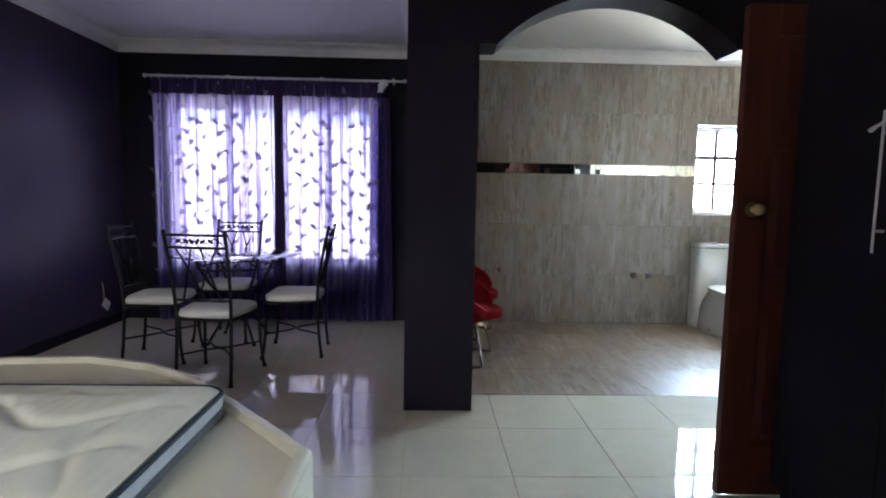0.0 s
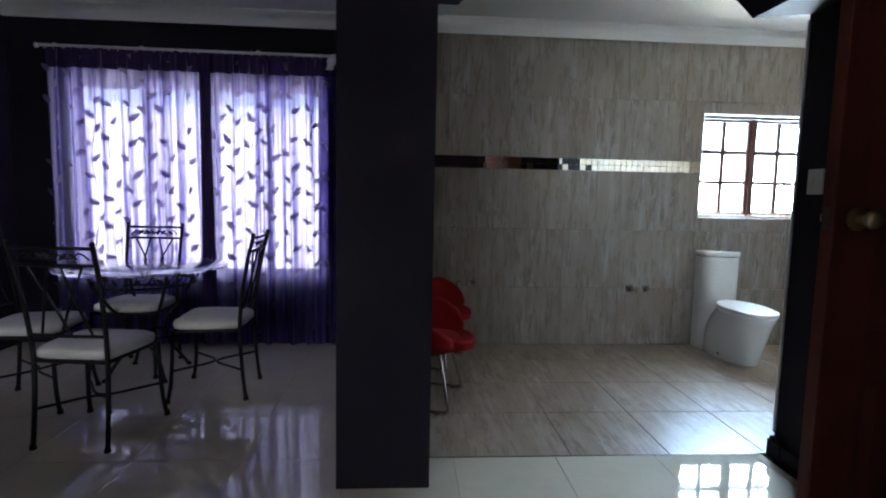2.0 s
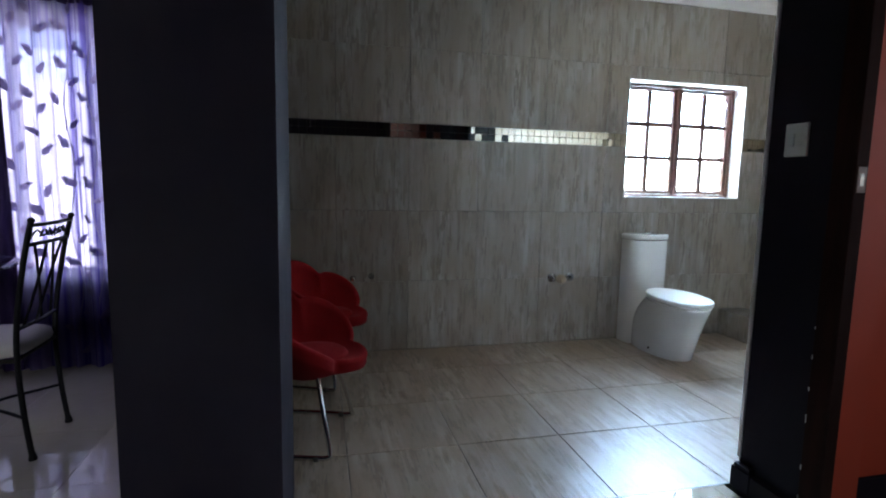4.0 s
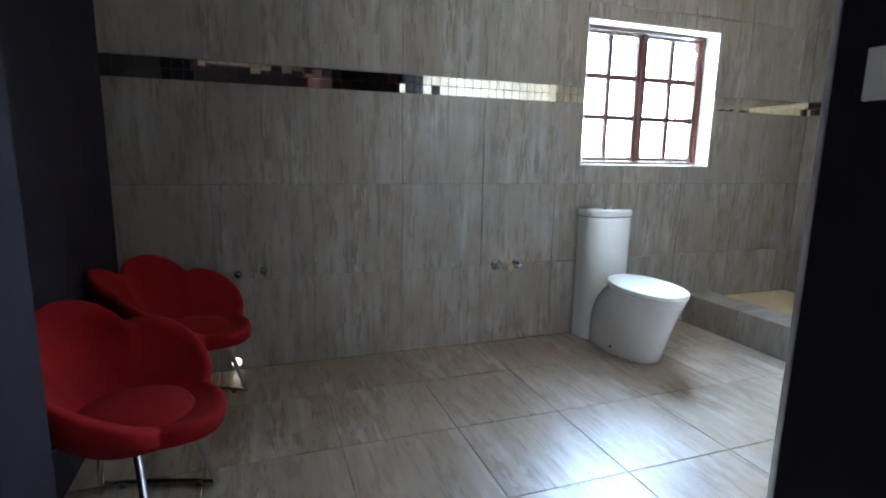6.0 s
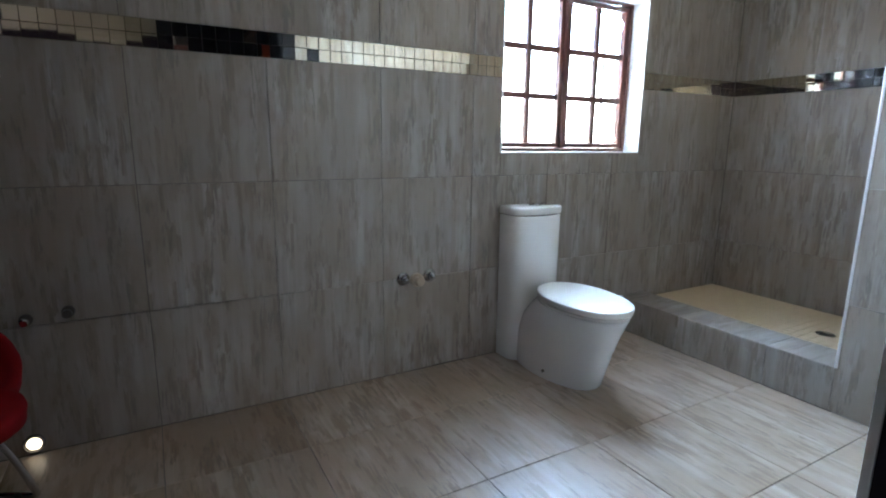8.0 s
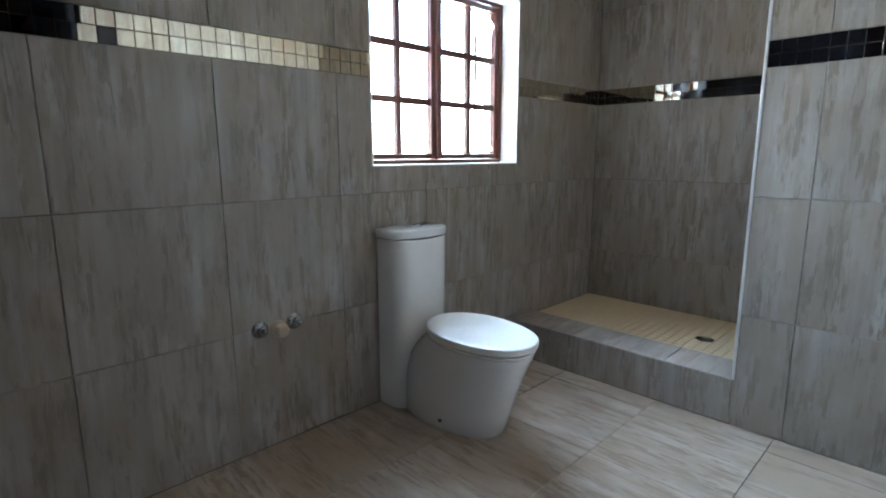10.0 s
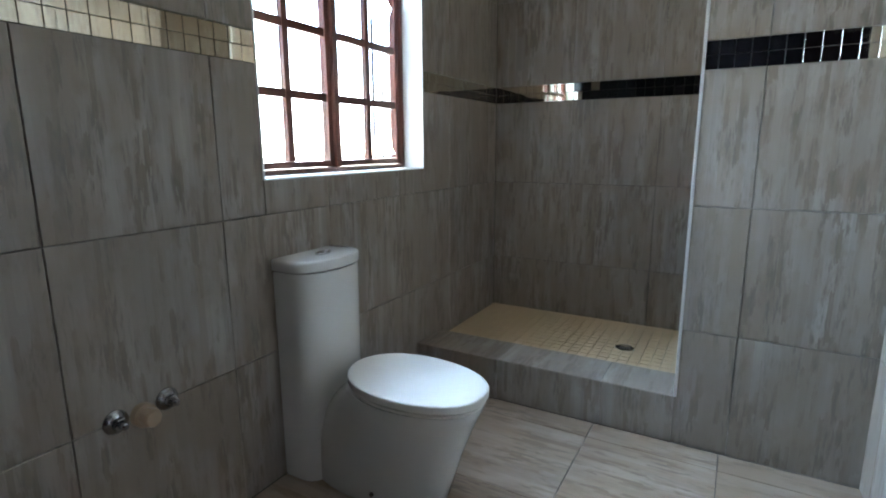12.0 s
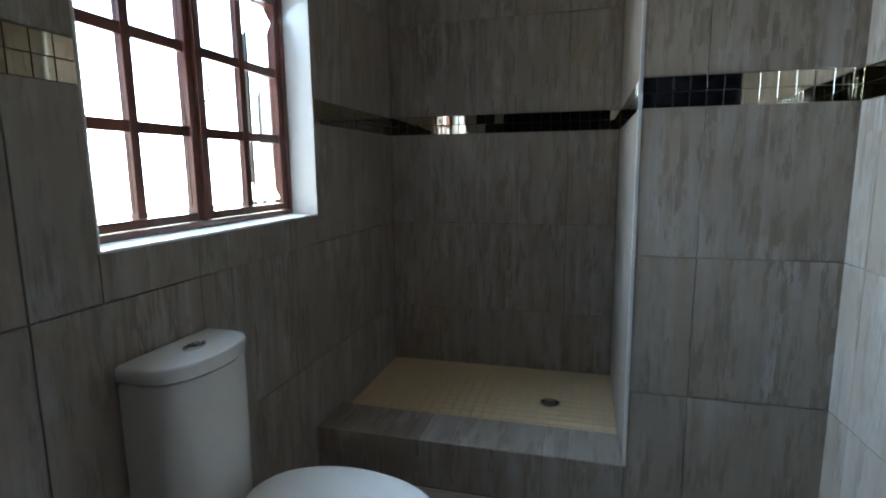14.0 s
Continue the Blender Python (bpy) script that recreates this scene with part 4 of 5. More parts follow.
def dining_chair():
    """Wrought-iron chair with a padded seat; it faces +y."""
    ch = empty("dining_chair", "black wrought-iron dining chair with a padded cream seat", "chair", "chairs round the glass table")
    for s in (-1, 1):
        bar("back_leg", [(s * 0.185, -0.225, 0.0), (s * 0.183, -0.205, 0.2), (s * 0.182, -0.195, 0.43), (s * 0.188, -0.21, 0.62), (s * 0.195, -0.25, 0.85), (s * 0.198, -0.285, 1.0)], 0.0115, ch)
        bar("front_leg", [(s * 0.222, 0.215, 0.0), (s * 0.212, 0.195, 0.12), (s * 0.205, 0.185, 0.3), (s * 0.205, 0.18, 0.43)], 0.0115, ch)
        for x, y in ((0.185, -0.225), (0.222, 0.215)):
            part("foot", lathe([(0.016, 0.0), (0.017, 0.006), (0.0125, 0.022), (0.0115, 0.03)], 10), iron, ch, "", 50).matrix_basis = pose(s * x, y, 0)
        e = 0.19 if s > 0 else -0.208
        bar("stretcher", [(-0.196, e, 0.19), (-0.13, e * 0.62, 0.19), (-0.06, e * 0.2, 0.19), (0, s * 0.008, 0.19), (0.06, e * 0.2, 0.19), (0.13, e * 0.62, 0.19), (0.196, e, 0.19)], 0.007, ch)
        part("finial", lathe([(0.006, -0.006), (0.013, 0.0), (0.014, 0.008), (0.006, 0.018)], 10), iron, ch, "", 50).matrix_basis = pose(s * 0.198, -0.286, 1.0)
    bar("seat_rail", [(-0.182, -0.195, 0.43), (-0.205, 0.18, 0.43), (0.205, 0.18, 0.43), (0.182, -0.195, 0.43)], 0.010, ch, 1, True)
    y_at = lambda z: -0.195 - 0.09 * ((z - 0.43) / 0.57) ** 1.6
    for z in (0.985, 0.905, 0.56):
        w = 0.183 + 0.014 * (z - 0.43) / 0.57
        bar("back_rail", [(-w, y_at(z), z), (0, y_at(z) - 0.012, z), (w, y_at(z), z)], 0.0085, ch, 5)
    for s in (-1, 1):
        bar("back_bar", [(s * 0.135, y_at(0.9) - 0.006, 0.905), (s * 0.055, y_at(0.75) - 0.01, 0.75), (-s * 0.025, y_at(0.6), 0.562)], 0.006, ch)
        bar("back_bar", [(s * 0.03, y_at(0.9) - 0.01, 0.905), (s * 0.075, y_at(0.75) - 0.01, 0.73), (s * 0.125, y_at(0.56), 0.562)], 0.006, ch)
        bar("scroll", [(s * 0.17, y_at(0.93), 0.93), (s * 0.13, y_at(0.95) - 0.004, 0.962), (s * 0.08, y_at(0.94) - 0.008, 0.935), (s * 0.03, y_at(0.95) - 0.01, 0.955), (0, y_at(0.95) - 0.012, 0.94)], 0.004, ch, 5)
        for x, a in ((0.055, 40), (0.105, -35), (0.02, 65)):
            iron_leaf(ch, s * x, y_at(0.95) - 0.01, 0.947, s * a)
    bm = bmesh.new()
    rings = []
    for inset, z in ((0.02, 0.440), (0.004, 0.446), (0.0, 0.462), (0.004, 0.482), (0.025, 0.496), (0.08, 0.503), (0.16, 0.505)):
        ring = []
        for j in range(40):
            a = 2 * math.pi * j / 40
            c, s_ = math.cos(a), math.sin(a)
            k = (abs(c) ** 6 + abs(s_) ** 6) ** (-1 / 6)
            px, py = c * k, s_ * k
            half = 0.215 if py > 0 else 0.215 + py * 0.02
            ring.append((px * (half - inset), -0.005 + py * (0.205 - inset), z))
        rings.append(ring)
    loft(bm, rings)
    part("seat", bm, seat_cloth, ch, "cream padded seat", 180)
    return ch


ch = dining_chair()
ch.matrix_basis = pose(-1.37, 3.635, 0, 0, 0, -6)
copy_thing(ch, pose(-0.992, 4.212, 0, 0, 0, 93))
copy_thing(ch, pose(-1.955, 4.05, 0, 0, 0, -84))
copy_thing(ch, pose(-1.68, 4.64, 0, 0, 0, 178))


def dining_table():
    tb = empty("dining_table", "round glass dining table on a black wrought-iron base", "table")
    n = 72
    bm = bmesh.new()
    loft(bm, [[(r * math.cos(a), r * math.sin(a), z) for a in (2 * math.pi * j / n for j in range(n))] for r, z in ((0.514, 0.738), (0.520, 0.741), (0.520, 0.747), (0.514, 0.750))])
    ob = part("glass_top", bm, table_glass, tb, "clear round glass top", 30)
    ring = lambda r, z: [(r * math.cos(a), r * math.sin(a), z) for a in (2 * math.pi * j / 40 for j in range(40))]
    bar("ring", ring(0.34, 0.726), 0.009, tb, 1, True)
    bar("ring", ring(0.31, 0.635), 0.008, tb, 1, True)
    for k in range(4):
        a = math.radians(45 + 90 * k)
        c, s = math.cos(a), math.sin(a)
        bar("leg", [(c * r, s * r, z) for r, z in ((0.34, 0.725), (0.315, 0.64), (0.23, 0.5), (0.13, 0.36), (0.13, 0.22), (0.22, 0.08), (0.27, 0.0))], 0.0115, tb)
        bar("stretcher", [(c * 0.13, s * 0.13, 0.29), (c * 0.05, s * 0.05, 0.31), (0, 0, 0.30)], 0.007, tb)
        part("foot", lathe([(0.017, 0.0), (0.018, 0.006), (0.0125, 0.022)], 10), iron, tb, "", 50).matrix_basis = pose(c * 0.27, s * 0.27, 0)
        part("pad", lathe([(0.012, 0.733), (0.012, 0.7378)], 12), plastic_white, tb, "clear pad", 50).matrix_basis = pose(c * 0.34, s * 0.34, 0)
    for k in range(16):
        a, b = 2 * math.pi * k / 16, 2 * math.pi * (k + 0.5) / 16
        bar("zigzag", [(0.31 * math.cos(a), 0.31 * math.sin(a), 0.637), (0.338 * math.cos(b), 0.338 * math.sin(b), 0.722)], 0.004, tb, sides=6)
        p = (a + b) / 2
        bm = bmesh.new()
        rings = []
        for i in range(6):
            t = i / 5
            w = 0.012 * math.sin(math.pi * (0.06 + 0.9 * t)) ** 0.8
            rings.append([(0.05 * (t - 0.5), 0.003 * math.sin(q), w * math.cos(q)) for q in (2 * math.pi * j / 8 for j in range(8))])
        part("leaf_ornament", loft(bm, rings), iron, tb, "", 60).matrix_basis = pose(0.327 * math.cos(p + 0.2), 0.327 * math.sin(p + 0.2), 0.68, 0, 35 if k % 2 else -35, math.degrees(p) + 90)
    return tb


table_glass = glass.copy()
table_glass.name = "grey_tinted_glass"
table_glass.node_tree.nodes["Principled BSDF"].inputs["Base Color"].default_value = (0.68, 0.73, 0.74, 1)
table = dining_table()
table.matrix_basis = pose(-1.56, 4.53, 0)


# ---- bed ----
def bed():
    bed = empty("bed", "cream leatherette platform bed with a rounded foot end", "bed")
    outline = [(-0.32, 0.1), (-0.32, 1.74), (-0.70, 2.14), (-1.03, 2.46), (-1.27, 2.62), (-1.62, 2.73), (-2.02, 2.70), (-2.38, 2.55), (-2.68, 2.3), (-2.80, 2.1), (-2.84, 0.1)]

    def inset(d):
        out = []
        n = len(outline)
        for i, (x, y) in enumerate(outline):
            a, b = Vector(outline[i - 1]), Vector(outline[(i + 1) % n])
            p = Vector((x, y))
            d1, d2 = (p - a).normalized(), (b - p).normalized()
            n1, n2 = Vector((-d1.y, d1.x)), Vector((-d2.y, d2.x))
            m = (n1 + n2).normalized()
            q = p + m * d / max(0.35, m.dot(n1))
            out.append((q.x, q.y))
        return out

    bm = bmesh.new()
    loft(bm, [[(x, y, z) for x, y in inset(d)] for d, z in ((0.05, 0.0), (0.045, 0.03), (0.012, 0.04), (0.0, 0.06), (0.0, 0.385), (0.004, 0.392))])
    part("base", bm, bed_leather, bed, "", 45)
    bm = bmesh.new()
    loft(bm, [[(x, y, z) for x, y in inset(d)] for d, z in ((0.006, 0.3925), (0.003, 0.398), (0.008, 0.412), (0.022, 0.420), (0.045, 0.418), (0.056, 0.404), (0.062, 0.386))])
    part("padded_top", bm, bed_leather, bed, "padded top with a raised rim", 45)
    return bed


def mattress():
    """A quilted mattress with dark piping, its side pale above and dark grey below."""
    x0, x1, y0, y1, top, low = -2.32, -0.725, 0.2, 2.10, 0.505, 0.387
    mt = empty("mattress", "cream quilted mattress with dark piping on the bed platform", "mattress")

    def ring(d, z, r=0.09):
        pts = []
        for cx, cy, a0 in ((x1 - r, y1 - r, 0), (x0 + r, y1 - r, 90), (x0 + r, y0 + r, 180), (x1 - r, y0 + r, 270)):
            for k in range(7):
                a = math.radians(a0 + 15 * k)
                pts.append((cx + (r - d) * math.cos(a), cy + (r - d) * math.sin(a), z))
        return pts

    bm = bmesh.new()
    loft(bm, [ring(0.012, low), ring(0.0, low + 0.015), ring(0.0, 0.43)])
    part("lower_border", bm, piping_grey, mt, "dark grey lower part of the side", 40)
    bm = bmesh.new()
    loft(bm, [ring(0.001, 0.432), ring(-0.004, 0.445), ring(-0.004, 0.468), ring(0.002, 0.480)])
    part("upper_border", bm, mattress_band, mt, "pale grey upper border", 40)
    part("piping", tube(bmesh.new(), ring(0.0, 0.486), 0.009, 8, True), piping_cloth, mt, "dark teal piping", 60)
    bm = bmesh.new()
    nx, ny = 110, 120
    grid = []
    for j in range(ny + 1):
        row = []
        for i in range(nx + 1):
            u, v = i / nx, j / ny
            x, y = x0 + 0.012 + (x1 - x0 - 0.024) * u, y0 + 0.012 + (y1 - y0 - 0.024) * v
            f1 = abs(((y + 0.10 * math.sin(x * 9.5)) / 0.30) % 1.0 - 0.5) * 2
            f2 = abs(((x + 0.07 * math.sin(y * 8.0 + 1.0)) / 0.46) % 1.0 - 0.5) * 2
            wave = 1 - max(math.exp(-((1 - f1) / 0.22) ** 2), 0.8 * math.exp(-((1 - f2) / 0.14) ** 2))
            rim = min(1.0, min(u, 1 - u, v, 1 - v) * 12)
            corner = max(0.0, 0.075 - math.hypot(min(x - x0, x1 - x), min(y - y0, y1 - y)))
            row.append(bm.verts.new((x, y, top - 0.012 + rim * 0.022 * wave - corner * 0.3)))
        grid.append(row)
    for j in range(ny):
        for i in range(nx):
            bm.faces.new((grid[j][i], grid[j][i + 1], grid[j + 1][i + 1], grid[j + 1][i]))
    edge = [grid[0][i] for i in range(nx + 1)] + [grid[j][nx] for j in range(1, ny + 1)] + [grid[ny][i] for i in range(nx - 1, -1, -1)] + [grid[j][0] for j in range(ny - 1, 0, -1)]
    low_edge = [bm.verts.new((v.co.x, v.co.y, 0.482)) for v in edge]
    for k in range(len(edge)):
        bm.faces.new((edge[k], edge[(k + 1) % len(edge)], low_edge[(k + 1) % len(edge)], low_edge[k]))
    part("quilted_top", bm, mattress_top, mt, "cream quilted top", 60)


piping_grey = painted("dark_grey_side", (0.10, 0.10, 0.11), (0.14, 0.14, 0.15), 0.8, 12, 0.2)
bed()
mattress()


# ---- bedroom window behind the walker ----
win3 = tagged(new("window_3"), "plain wooden bedroom window in the purple wall", "window", kind="structure")
part("window_frame", boxes((-2.2, -2.15, SOUTH - 0.14, SOUTH - 0.08, 1.0, 2.1), (-0.85, -0.8, SOUTH - 0.14, SOUTH - 0.08, 1.0, 2.1), (-2.15, -0.85, SOUTH - 0.14, SOUTH - 0.08, 1.0, 1.05), (-2.15, -0.85, SOUTH - 0.14, SOUTH - 0.08, 2.05, 2.1)), frame_wood, win3)
part("mullion", boxes((-1.525, -1.475, SOUTH - 0.138, SOUTH - 0.082, 1.05, 2.05)), frame_wood, win3)
for a, b in ((-2.15, -1.525), (-1.475, -0.85)):
    part("pane", boxes((a, b, SOUTH - 0.112, SOUTH - 0.108, 1.05, 2.05)), glass, win3).visible_shadow = False


# Unseen window added around the passage lamp.
win4 = tagged(new("window_4"), "unseen plain wooden window added to light the orange passage", "window", kind="structure")
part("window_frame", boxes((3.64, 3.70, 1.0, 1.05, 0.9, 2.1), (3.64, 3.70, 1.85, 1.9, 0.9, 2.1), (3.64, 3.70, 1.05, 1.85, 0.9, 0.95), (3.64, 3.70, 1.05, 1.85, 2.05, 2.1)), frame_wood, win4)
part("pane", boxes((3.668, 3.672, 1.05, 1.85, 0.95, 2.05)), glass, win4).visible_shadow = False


# ---- entrance door, wardrobe, frame, switch ----
def entrance():
    fr = tagged(new("door_frame"), "dark red-brown wooden door frame, paint chipped", "door frame", kind="structure")
    a, b, h = DOOR_Y0, DOOR_Y1, DOOR_H
    front, back = EAST - 0.07, EAST + 0.165
    # a flat post on the latch side, a rebated one on the hinge side
    for name, blocks in (("jamb", ((front, front + 0.045, b + 0.005, b + 0.08, 0, h + 0.04),)),
                         ("jamb", ((front, front + 0.044, a - 0.04, a - 0.018, 0, h + 0.04), (front + 0.044, back, a - 0.04, a, 0, h + 0.04))),
                         ("head", ((front + 0.001, back - 0.001, a, b, h, h + 0.04),))):
        part(name, boxes(*blocks, bevel=0.003), dark_frame_wood, fr)
    rng = random.Random(4)
    for k in range(7):
        z = 0.05 + 0.115 * k + rng.uniform(0, 0.05)
        part("paint_chip", boxes((front - 0.0006, front + 0.003, b + 0.0775, b + 0.0806, z, z + rng.uniform(0.006, 0.035))), plaster_white, fr, "pale chipped edge")
    strike = part("strike_plate", boxes((front + 0.006, front + 0.038, b + 0.0025, b + 0.0048, 1.175, 1.25), bevel=0.0006), worn_plate, fr, "dull brown strike plate")
    part("latch_hole", boxes((front + 0.014, front + 0.028, b + 0.0015, b + 0.0024, 1.195, 1.23)), dark_metal, strike)
    door = tagged(new("door_1"), "red-brown panelled wooden door standing open beside the wardrobe", "door", kind="structure")
    w, t, hh = 0.70, 0.042, 2.0
    s = 0.118
    blocks = [(0, s, 0, t, 0, hh), (w - s, w, 0, t, 0, hh), (s, w - s, 0, t, 0, 0.22), (s, w - s, 0, t, hh - s, hh), (s, w - s, 0, t, 0.80, 0.92), (s, w - s, 0, t, 1.44, 1.52)]
    for blk in blocks:
        part("stile" if blk[5] - blk[4] > 0.7 else "rail", boxes(blk, bevel=0.003), door_wood, door)
    for z0, z1 in ((0.22, 0.80), (0.92, 1.44), (1.52, hh - s)):
        bm = bmesh.new()
        e, rings = 0.05, []
        for d, y in ((0.0, 0.012), (0.012, 0.013), (e, 0.006), (e, t - 0.006), (0.012, t - 0.013), (0.0, t - 0.012)):
            rings.append([(s + d, y, z0 + d), (w - s - d, y, z0 + d), (w - s - d, y, z1 - d), (s + d, y, z1 - d)])
        part("panel", loft(bm, rings), door_wood, door)
    kx, kz = w - 0.062, 1.205
    for y, sgn in ((0.0, -1), (t, 1)):
        hd = part("door_knob", lathe([(0.030, 0.0), (0.030, 0.004), (0.014, 0.010), (0.012, 0.03), (0.019, 0.036), (0.024, 0.046), (0.021, 0.057), (0.011, 0.062), (0.002, 0.063)], 20), brass, door, "brass door knob", 50)
        hd.matrix_basis = pose(kx, y, kz, -90 * sgn, 0, 0)
    part("latch_plate", boxes((w, w + 0.0025, 0.010, t - 0.010, kz - 0.028, kz + 0.028)), dark_metal, door, "dull latch plate")
    for z in (0.25, 1.0, 1.75):
        part("hinge", lathe([(0.007, -0.05), (0.007, 0.05)], 10), brass, door, "", 50).matrix_basis = pose(-0.006, t + 0.006, z)
    # hung on the near jamb and swung right round into the bedroom
    hx, hy, ex, ey = 1.985, 2.172, 1.30, 2.192
    door.matrix_basis = pose(hx, hy, 0.012, 0, 0, math.degrees(math.atan2(ey - hy, ex - hx)))


def wardrobe():
    wd = empty("wardrobe", "tall black built-in wardrobe beside the open door", "wardrobe")
    x0, y0, y1, top = 1.487, -0.3, 2.124, 2.55
    part("carcass", boxes((x0 + 0.022, EAST - 0.001, y0, y1, 0.08, top), bevel=0.002), black_paint, wd)
    part("plinth", boxes((x0 + 0.05, EAST - 0.002, y0 + 0.004, y1 - 0.004, 0.0, 0.079)), black_paint, wd)
    edges = [y1 - 0.0015 - k * 0.488 for k in range(6)]
    for k, (b, a) in enumerate(zip(edges, edges[1:])):
        leaf_door = part("door", boxes((x0, x0 + 0.02, a + 0.003, b, 0.09, top - 0.004), bevel=0.0025), black_paint, wd)
        y = a + 0.06 if k % 2 == 0 else b - 0.06
        part("handle", tube(bmesh.new(), [(x0 - 0.032, y, 1.09), (x0 - 0.032, y, 1.31), (x0 - 0.032, y, 1.535)], 0.0042, 10), rod_white, leaf_door, "long pale bar handle", 60)
        for z in (1.16, 1.465):
            part("handle_post", tube(bmesh.new(), [(x0 - 0.031, y, z), (x0 + 0.0005, y, z)], 0.0045, 8), rod_white, leaf_door, "", 60)
        if k == 0:
            part("key_tag", tube(bmesh.new(), smooth_path([(x0 - 0.034, y + 0.045, 1.478), (x0 - 0.038, y + 0.022, 1.487), (x0 - 0.040, y, 1.494), (x0 - 0.036, y - 0.016, 1.512)], 5), 0.008, 8, taper=[1.0 - 0.04 * q for q in range(16)]), rod_white, leaf_door, "small white ribbon tied to the handle", 60)


wardrobe()


entrance()
plate = empty("light_switch", "white two-lever light switch on the dark jamb", "light switch")
part("plate", boxes((JAMB - 0.012, JAMB - 0.0005, 3.115, 3.202, 1.298, 1.412), bevel=0.003), plastic_white, plate)
for y in (3.144, 3.174):
    part("rocker", boxes((JAMB - 0.0155, JAMB - 0.0115, y - 0.011, y + 0.011, 1.332, 1.378), bevel=0.0015), plastic_white, plate)
thing("skirting_block", boxes((JAMB - 0.028, JAMB - 0.0005, 3.06, 3.276, 0.0, 0.082), (JAMB - 0.036, JAMB - 0.0015, 3.20, 3.288, 0.008, 0.09), (JAMB - 0.031, JAMB - 0.0025, 3.205, 3.279, 0.091, 0.107), (JAMB - 0.026, JAMB - 0.008, 3.214, 3.235, 0.108, 0.118), (JAMB - 0.030, JAMB - 0.0035, 3.195, 3.284, 0.0, 0.0075), bevel=0.003), black_paint, "short black skirting along the opening's jamb", "skirting", kind="structure")

# pulled half out of the wall: the plate hangs askew on its cable
socket = empty("wall_socket", "white wall socket plate hanging askew on the purple wall", "wall socket")
socket_turn = pose(WEST, 4.945, 0.21, -38, 0, 0)
part("plate", boxes((0.001, 0.012, -0.05, 0.05, -0.04, 0.04), bevel=0.003), plastic_white, socket).matrix_basis = socket_turn
part("outlet", lathe([(0.022, 0.0), (0.022, 0.003), (0.018, 0.004), (0.016, 0.0015), (0.002, 0.0015)], 16), plastic_white, socket, "", 40).matrix_basis = pose(WEST + 0.0115, 4.945, 0.21, 0, 90, 0)
part("cable", tube(bmesh.new(), smooth_path([(WEST + 0.004, 4.90, 0.42), (WEST + 0.012, 4.905, 0.36), (WEST + 0.014, 4.90, 0.30), (WEST + 0.006, 4.925, 0.245)], 5), 0.006, 8), copper_dull, socket, "brownish cable", 60)

# ---- tiles, last ----
ROWS_Z = [0.0, 0.5, 1.0, 1.5, 1.6, 2.1, TOP + 0.01]
STRIP = 3


def tiled_wall(parent, m, us, holes=()):
    """Streaked tiles in six courses, the fourth left for the mosaic band."""
    for k in range(6):
        if k != STRIP:
            lay(parent, "tile", streak_tile, m, us, ROWS_Z[k:k + 2], holes=holes)


def mosaic(parent, m, a, b, dark):
    """Two rows of small mirror squares; dark: (from, to) runs of black, the dark bedroom's reflection painted in."""
    n = round((b - a) / 0.05)
    us = [a + (b - a) * i / n for i in range(n + 1)]
    for u0, u1 in zip(us, us[1:]):
        mid = (u0 + u1) / 2
        black = any(p < mid < q for p, q in dark)
        for v in (1.5, 1.55):
            use = (dark_mosaic, "mosaic_black") if black and random.random() < 0.93 else (mirror, "mosaic_mirror")
            lay(parent, "mosaic_tile" if use[0] is mirror else "mosaic_tile_black", use[0], m, [u0, u1], [v, v + 0.05], gap=0.0016, depth=0.007, jitter=0.22, edge=0.0006)


m_north = plane_at((0, BATH_N + T, 0), (1, 0, 0), (0, 0, 1)) 
hole = (WIN[0], WIN[1], WIN[2], WIN[3])
tiled_wall(wall_bath_n, m_north, grid_lines(BATH_W, SHOWER_E, 1.53, 0.5), [hole])
mosaic(wall_bath_n, m_north, BATH_W, WIN[0], [(1.15, 1.665), (1.70, 1.75)])
mosaic(wall_bath_n, m_north, WIN[1], SHOWER_E, [])
m_shower = plane_at((SHOWER_E + T, 0, 0), (0, -1, 0), (0, 0, 1))
tiled_wall(wall_shower, m_shower, [-v for v in grid_lines(PIER_Y, BATH_N, 4.26, 0.5)][::-1])
mosaic(wall_shower, m_shower, -BATH_N, -PIER_Y, [(-4.75, -4.1)])
m_pier = plane_at((PIER_X + T, 0, 0), (0, -1, 0), (0, 0, 1))
tiled_wall(wall_pier, m_pier, [-v for v in grid_lines(BATH_S, PIER_Y - 0.001, 3.795, 0.5)][::-1])
mosaic(wall_pier, m_pier, -PIER_Y + 0.001, -BATH_S, [(-4.0, -3.72)])
m_side = plane_at((0, PIER_Y - T, 0), (-1, 0, 0), (0, 0, 1))
tiled_wall(wall_pier, m_side, [-v for v in grid_lines(PIER_X, SHOWER_E, 4.1, 0.5)][::-1])
mosaic(wall_pier, m_side, -SHOWER_E, -PIER_X, [])
# this wall runs a little askew: the lining grows from the opening towards the pier
SKEW = 0.075


def lining():
    bm = bmesh.new()
    y0, y1 = BATH_S - T, BATH_S - T + SKEW
    ring = ((2.08, y0 - 0.004), (3.665, y0 - 0.004), (3.665, y1), (2.08, y0 + SKEW * 0.02 / 1.62))
    return loft(bm, [[(x, y, z) for x, y in ring] for z in (0.001, CEIL - 0.001)])


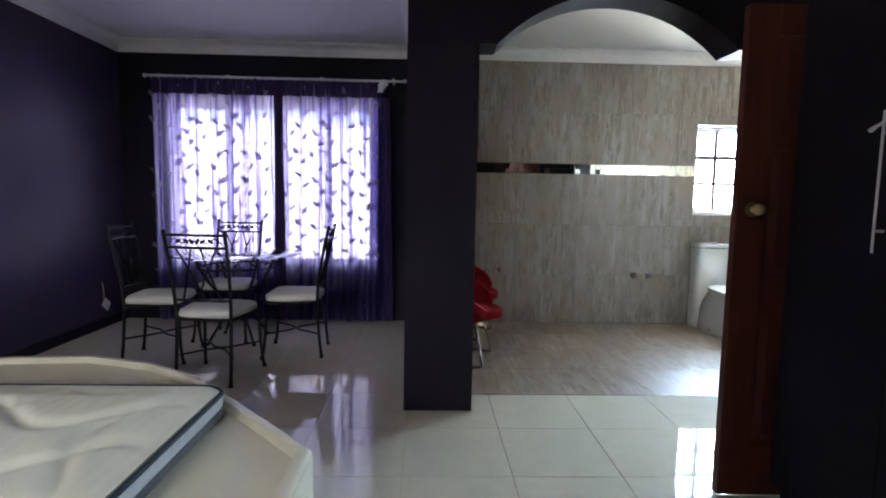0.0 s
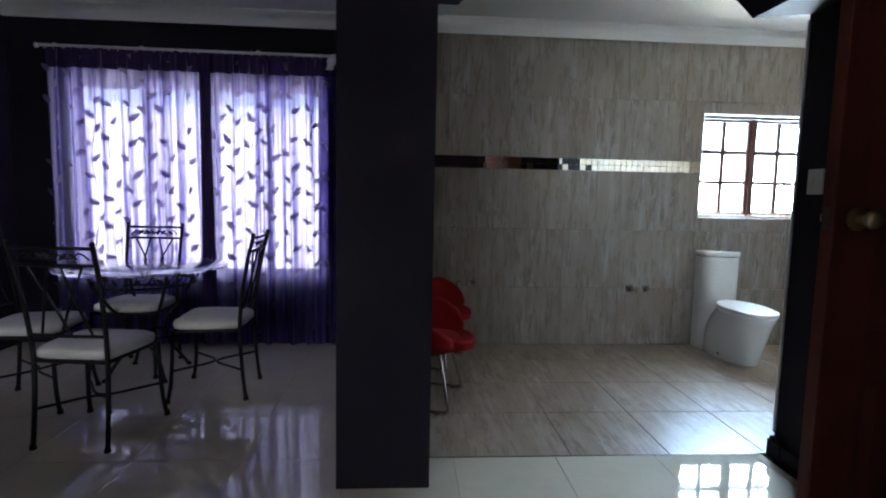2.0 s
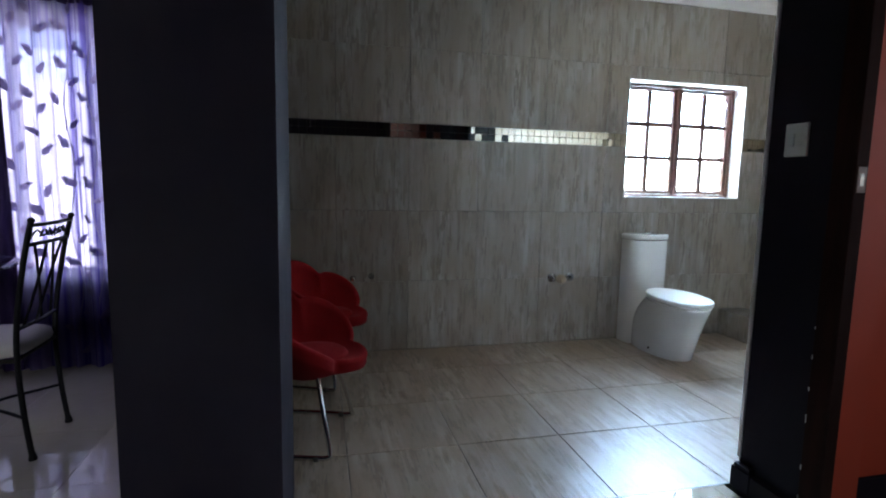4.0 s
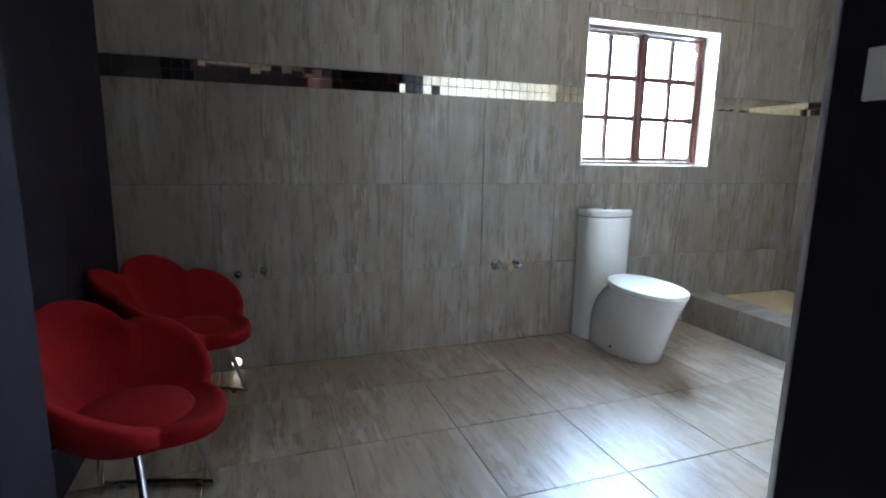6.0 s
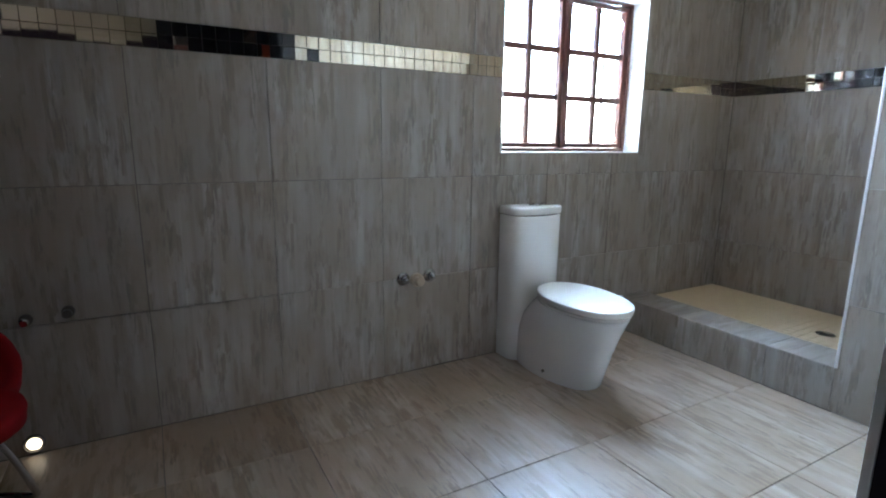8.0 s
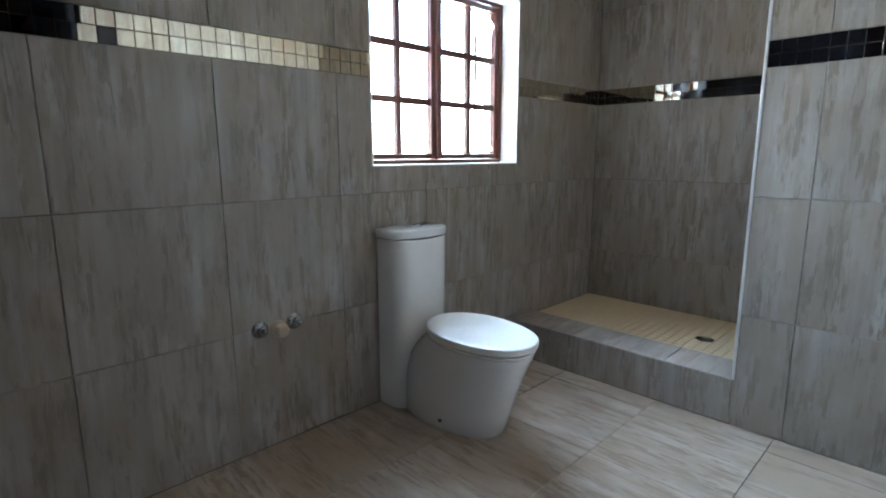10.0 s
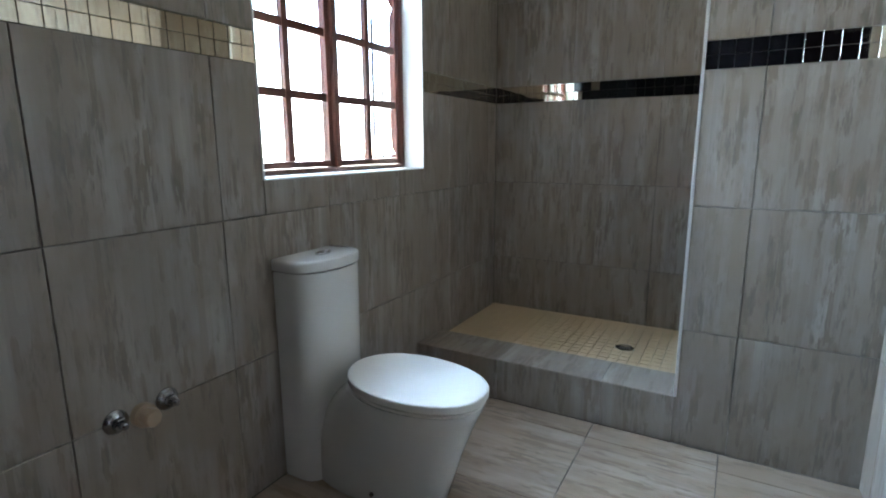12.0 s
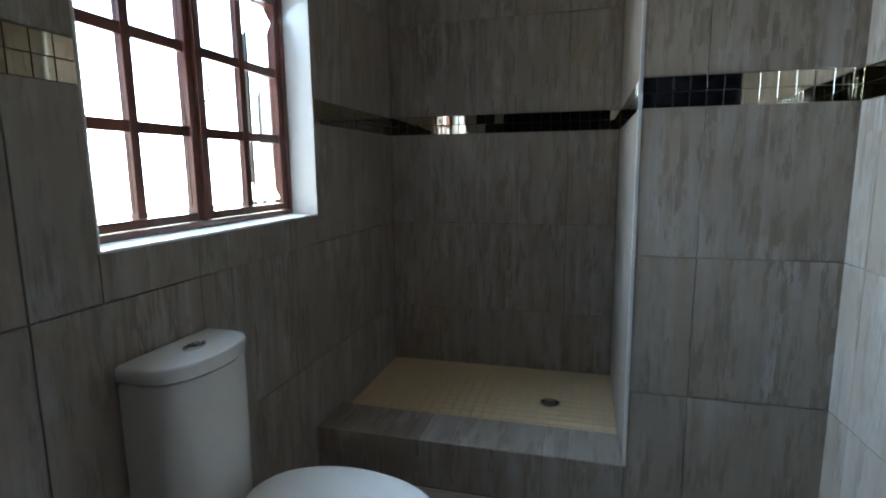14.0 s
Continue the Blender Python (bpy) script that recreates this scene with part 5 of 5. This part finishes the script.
part("wall_lining", lining(), grout, wall_arch)
run = Vector((PIER_X - JAMB, SKEW, 0))
m_south = plane_at((JAMB, BATH_S - T + 0.0005, 0), -run.normalized(), (0, 0, 1))
tiled_wall(wall_arch, m_south, [-v for v in grid_lines(0.0, run.length, 0.49, 0.5)][::-1])
mosaic(wall_arch, m_south, -run.length, 0.0, [])
m_kerb = plane_at((PIER_X + T, 0, 0), (0, -1, 0), (0, 0, 1))
lay(kerb, "tile", streak_tile, m_kerb, [-v for v in grid_lines(PIER_Y, BATH_N, 4.3, 0.5)][::-1], [0.0, 0.207])
lay(kerb, "tile", streak_tile, plane_at((0, 0, 0.207 - T), (0, -1, 0), (1, 0, 0)), [-v for v in grid_lines(PIER_Y, BATH_N, 4.3, 0.5)][::-1], [PIER_X, 3.905])

lay(bath_floor, "tile", floor_tile, plane_at((0, 0, -T), (1, 0, 0), (0, 1, 0)), grid_lines(0.06, PIER_X, 1.53, 0.5), [3.304, 3.82, 4.32, 4.82, BATH_N])
m_floor = plane_at((0, 0, -T), (1, 0, 0), (0, 1, 0))
lay(floor, "tile", cream_tile, m_floor, grid_lines(WEST, EAST, 0.945, 0.5), grid_lines(SOUTH, 3.30, 2.805, 0.495), gap=0.0014)
lay(floor, "tile", cream_tile, m_floor, grid_lines(WEST, -0.081, 0.945, 0.5), grid_lines(3.30, NORTH, 2.805, 0.495), gap=0.0014)
lay(floor, "tile", cream_tile, m_floor, grid_lines(EAST, 3.6, 0.945, 0.5), grid_lines(0.4, 3.05, 2.805, 0.495), gap=0.0014)


def tray_tiles():
    bm = bmesh.new()
    nx, ny = 15, 25
    for i in range(nx):
        for j in range(ny):
            x0, x1 = (3.905 + (SHOWER_E - 3.905) * (i + k) / nx for k in (0, 1))
            y0, y1 = (PIER_Y + (BATH_N - PIER_Y) * (j + k) / ny for k in (0, 1))
            if (x0 + x1) / 2 > 4.19 and (x0 + x1) / 2 < 4.28 and 4.26 < (y0 + y1) / 2 < 4.35:
                continue
            add_box(bm, x0 + 0.0015, x1 - 0.0015, y0 + 0.0015, y1 - 0.0015, 0.155, 0.162)
    return bm


tagged(part("mosaic_floor", tray_tiles(), cream_mosaic, tray, "small cream mosaic squares"), kind="stuff")
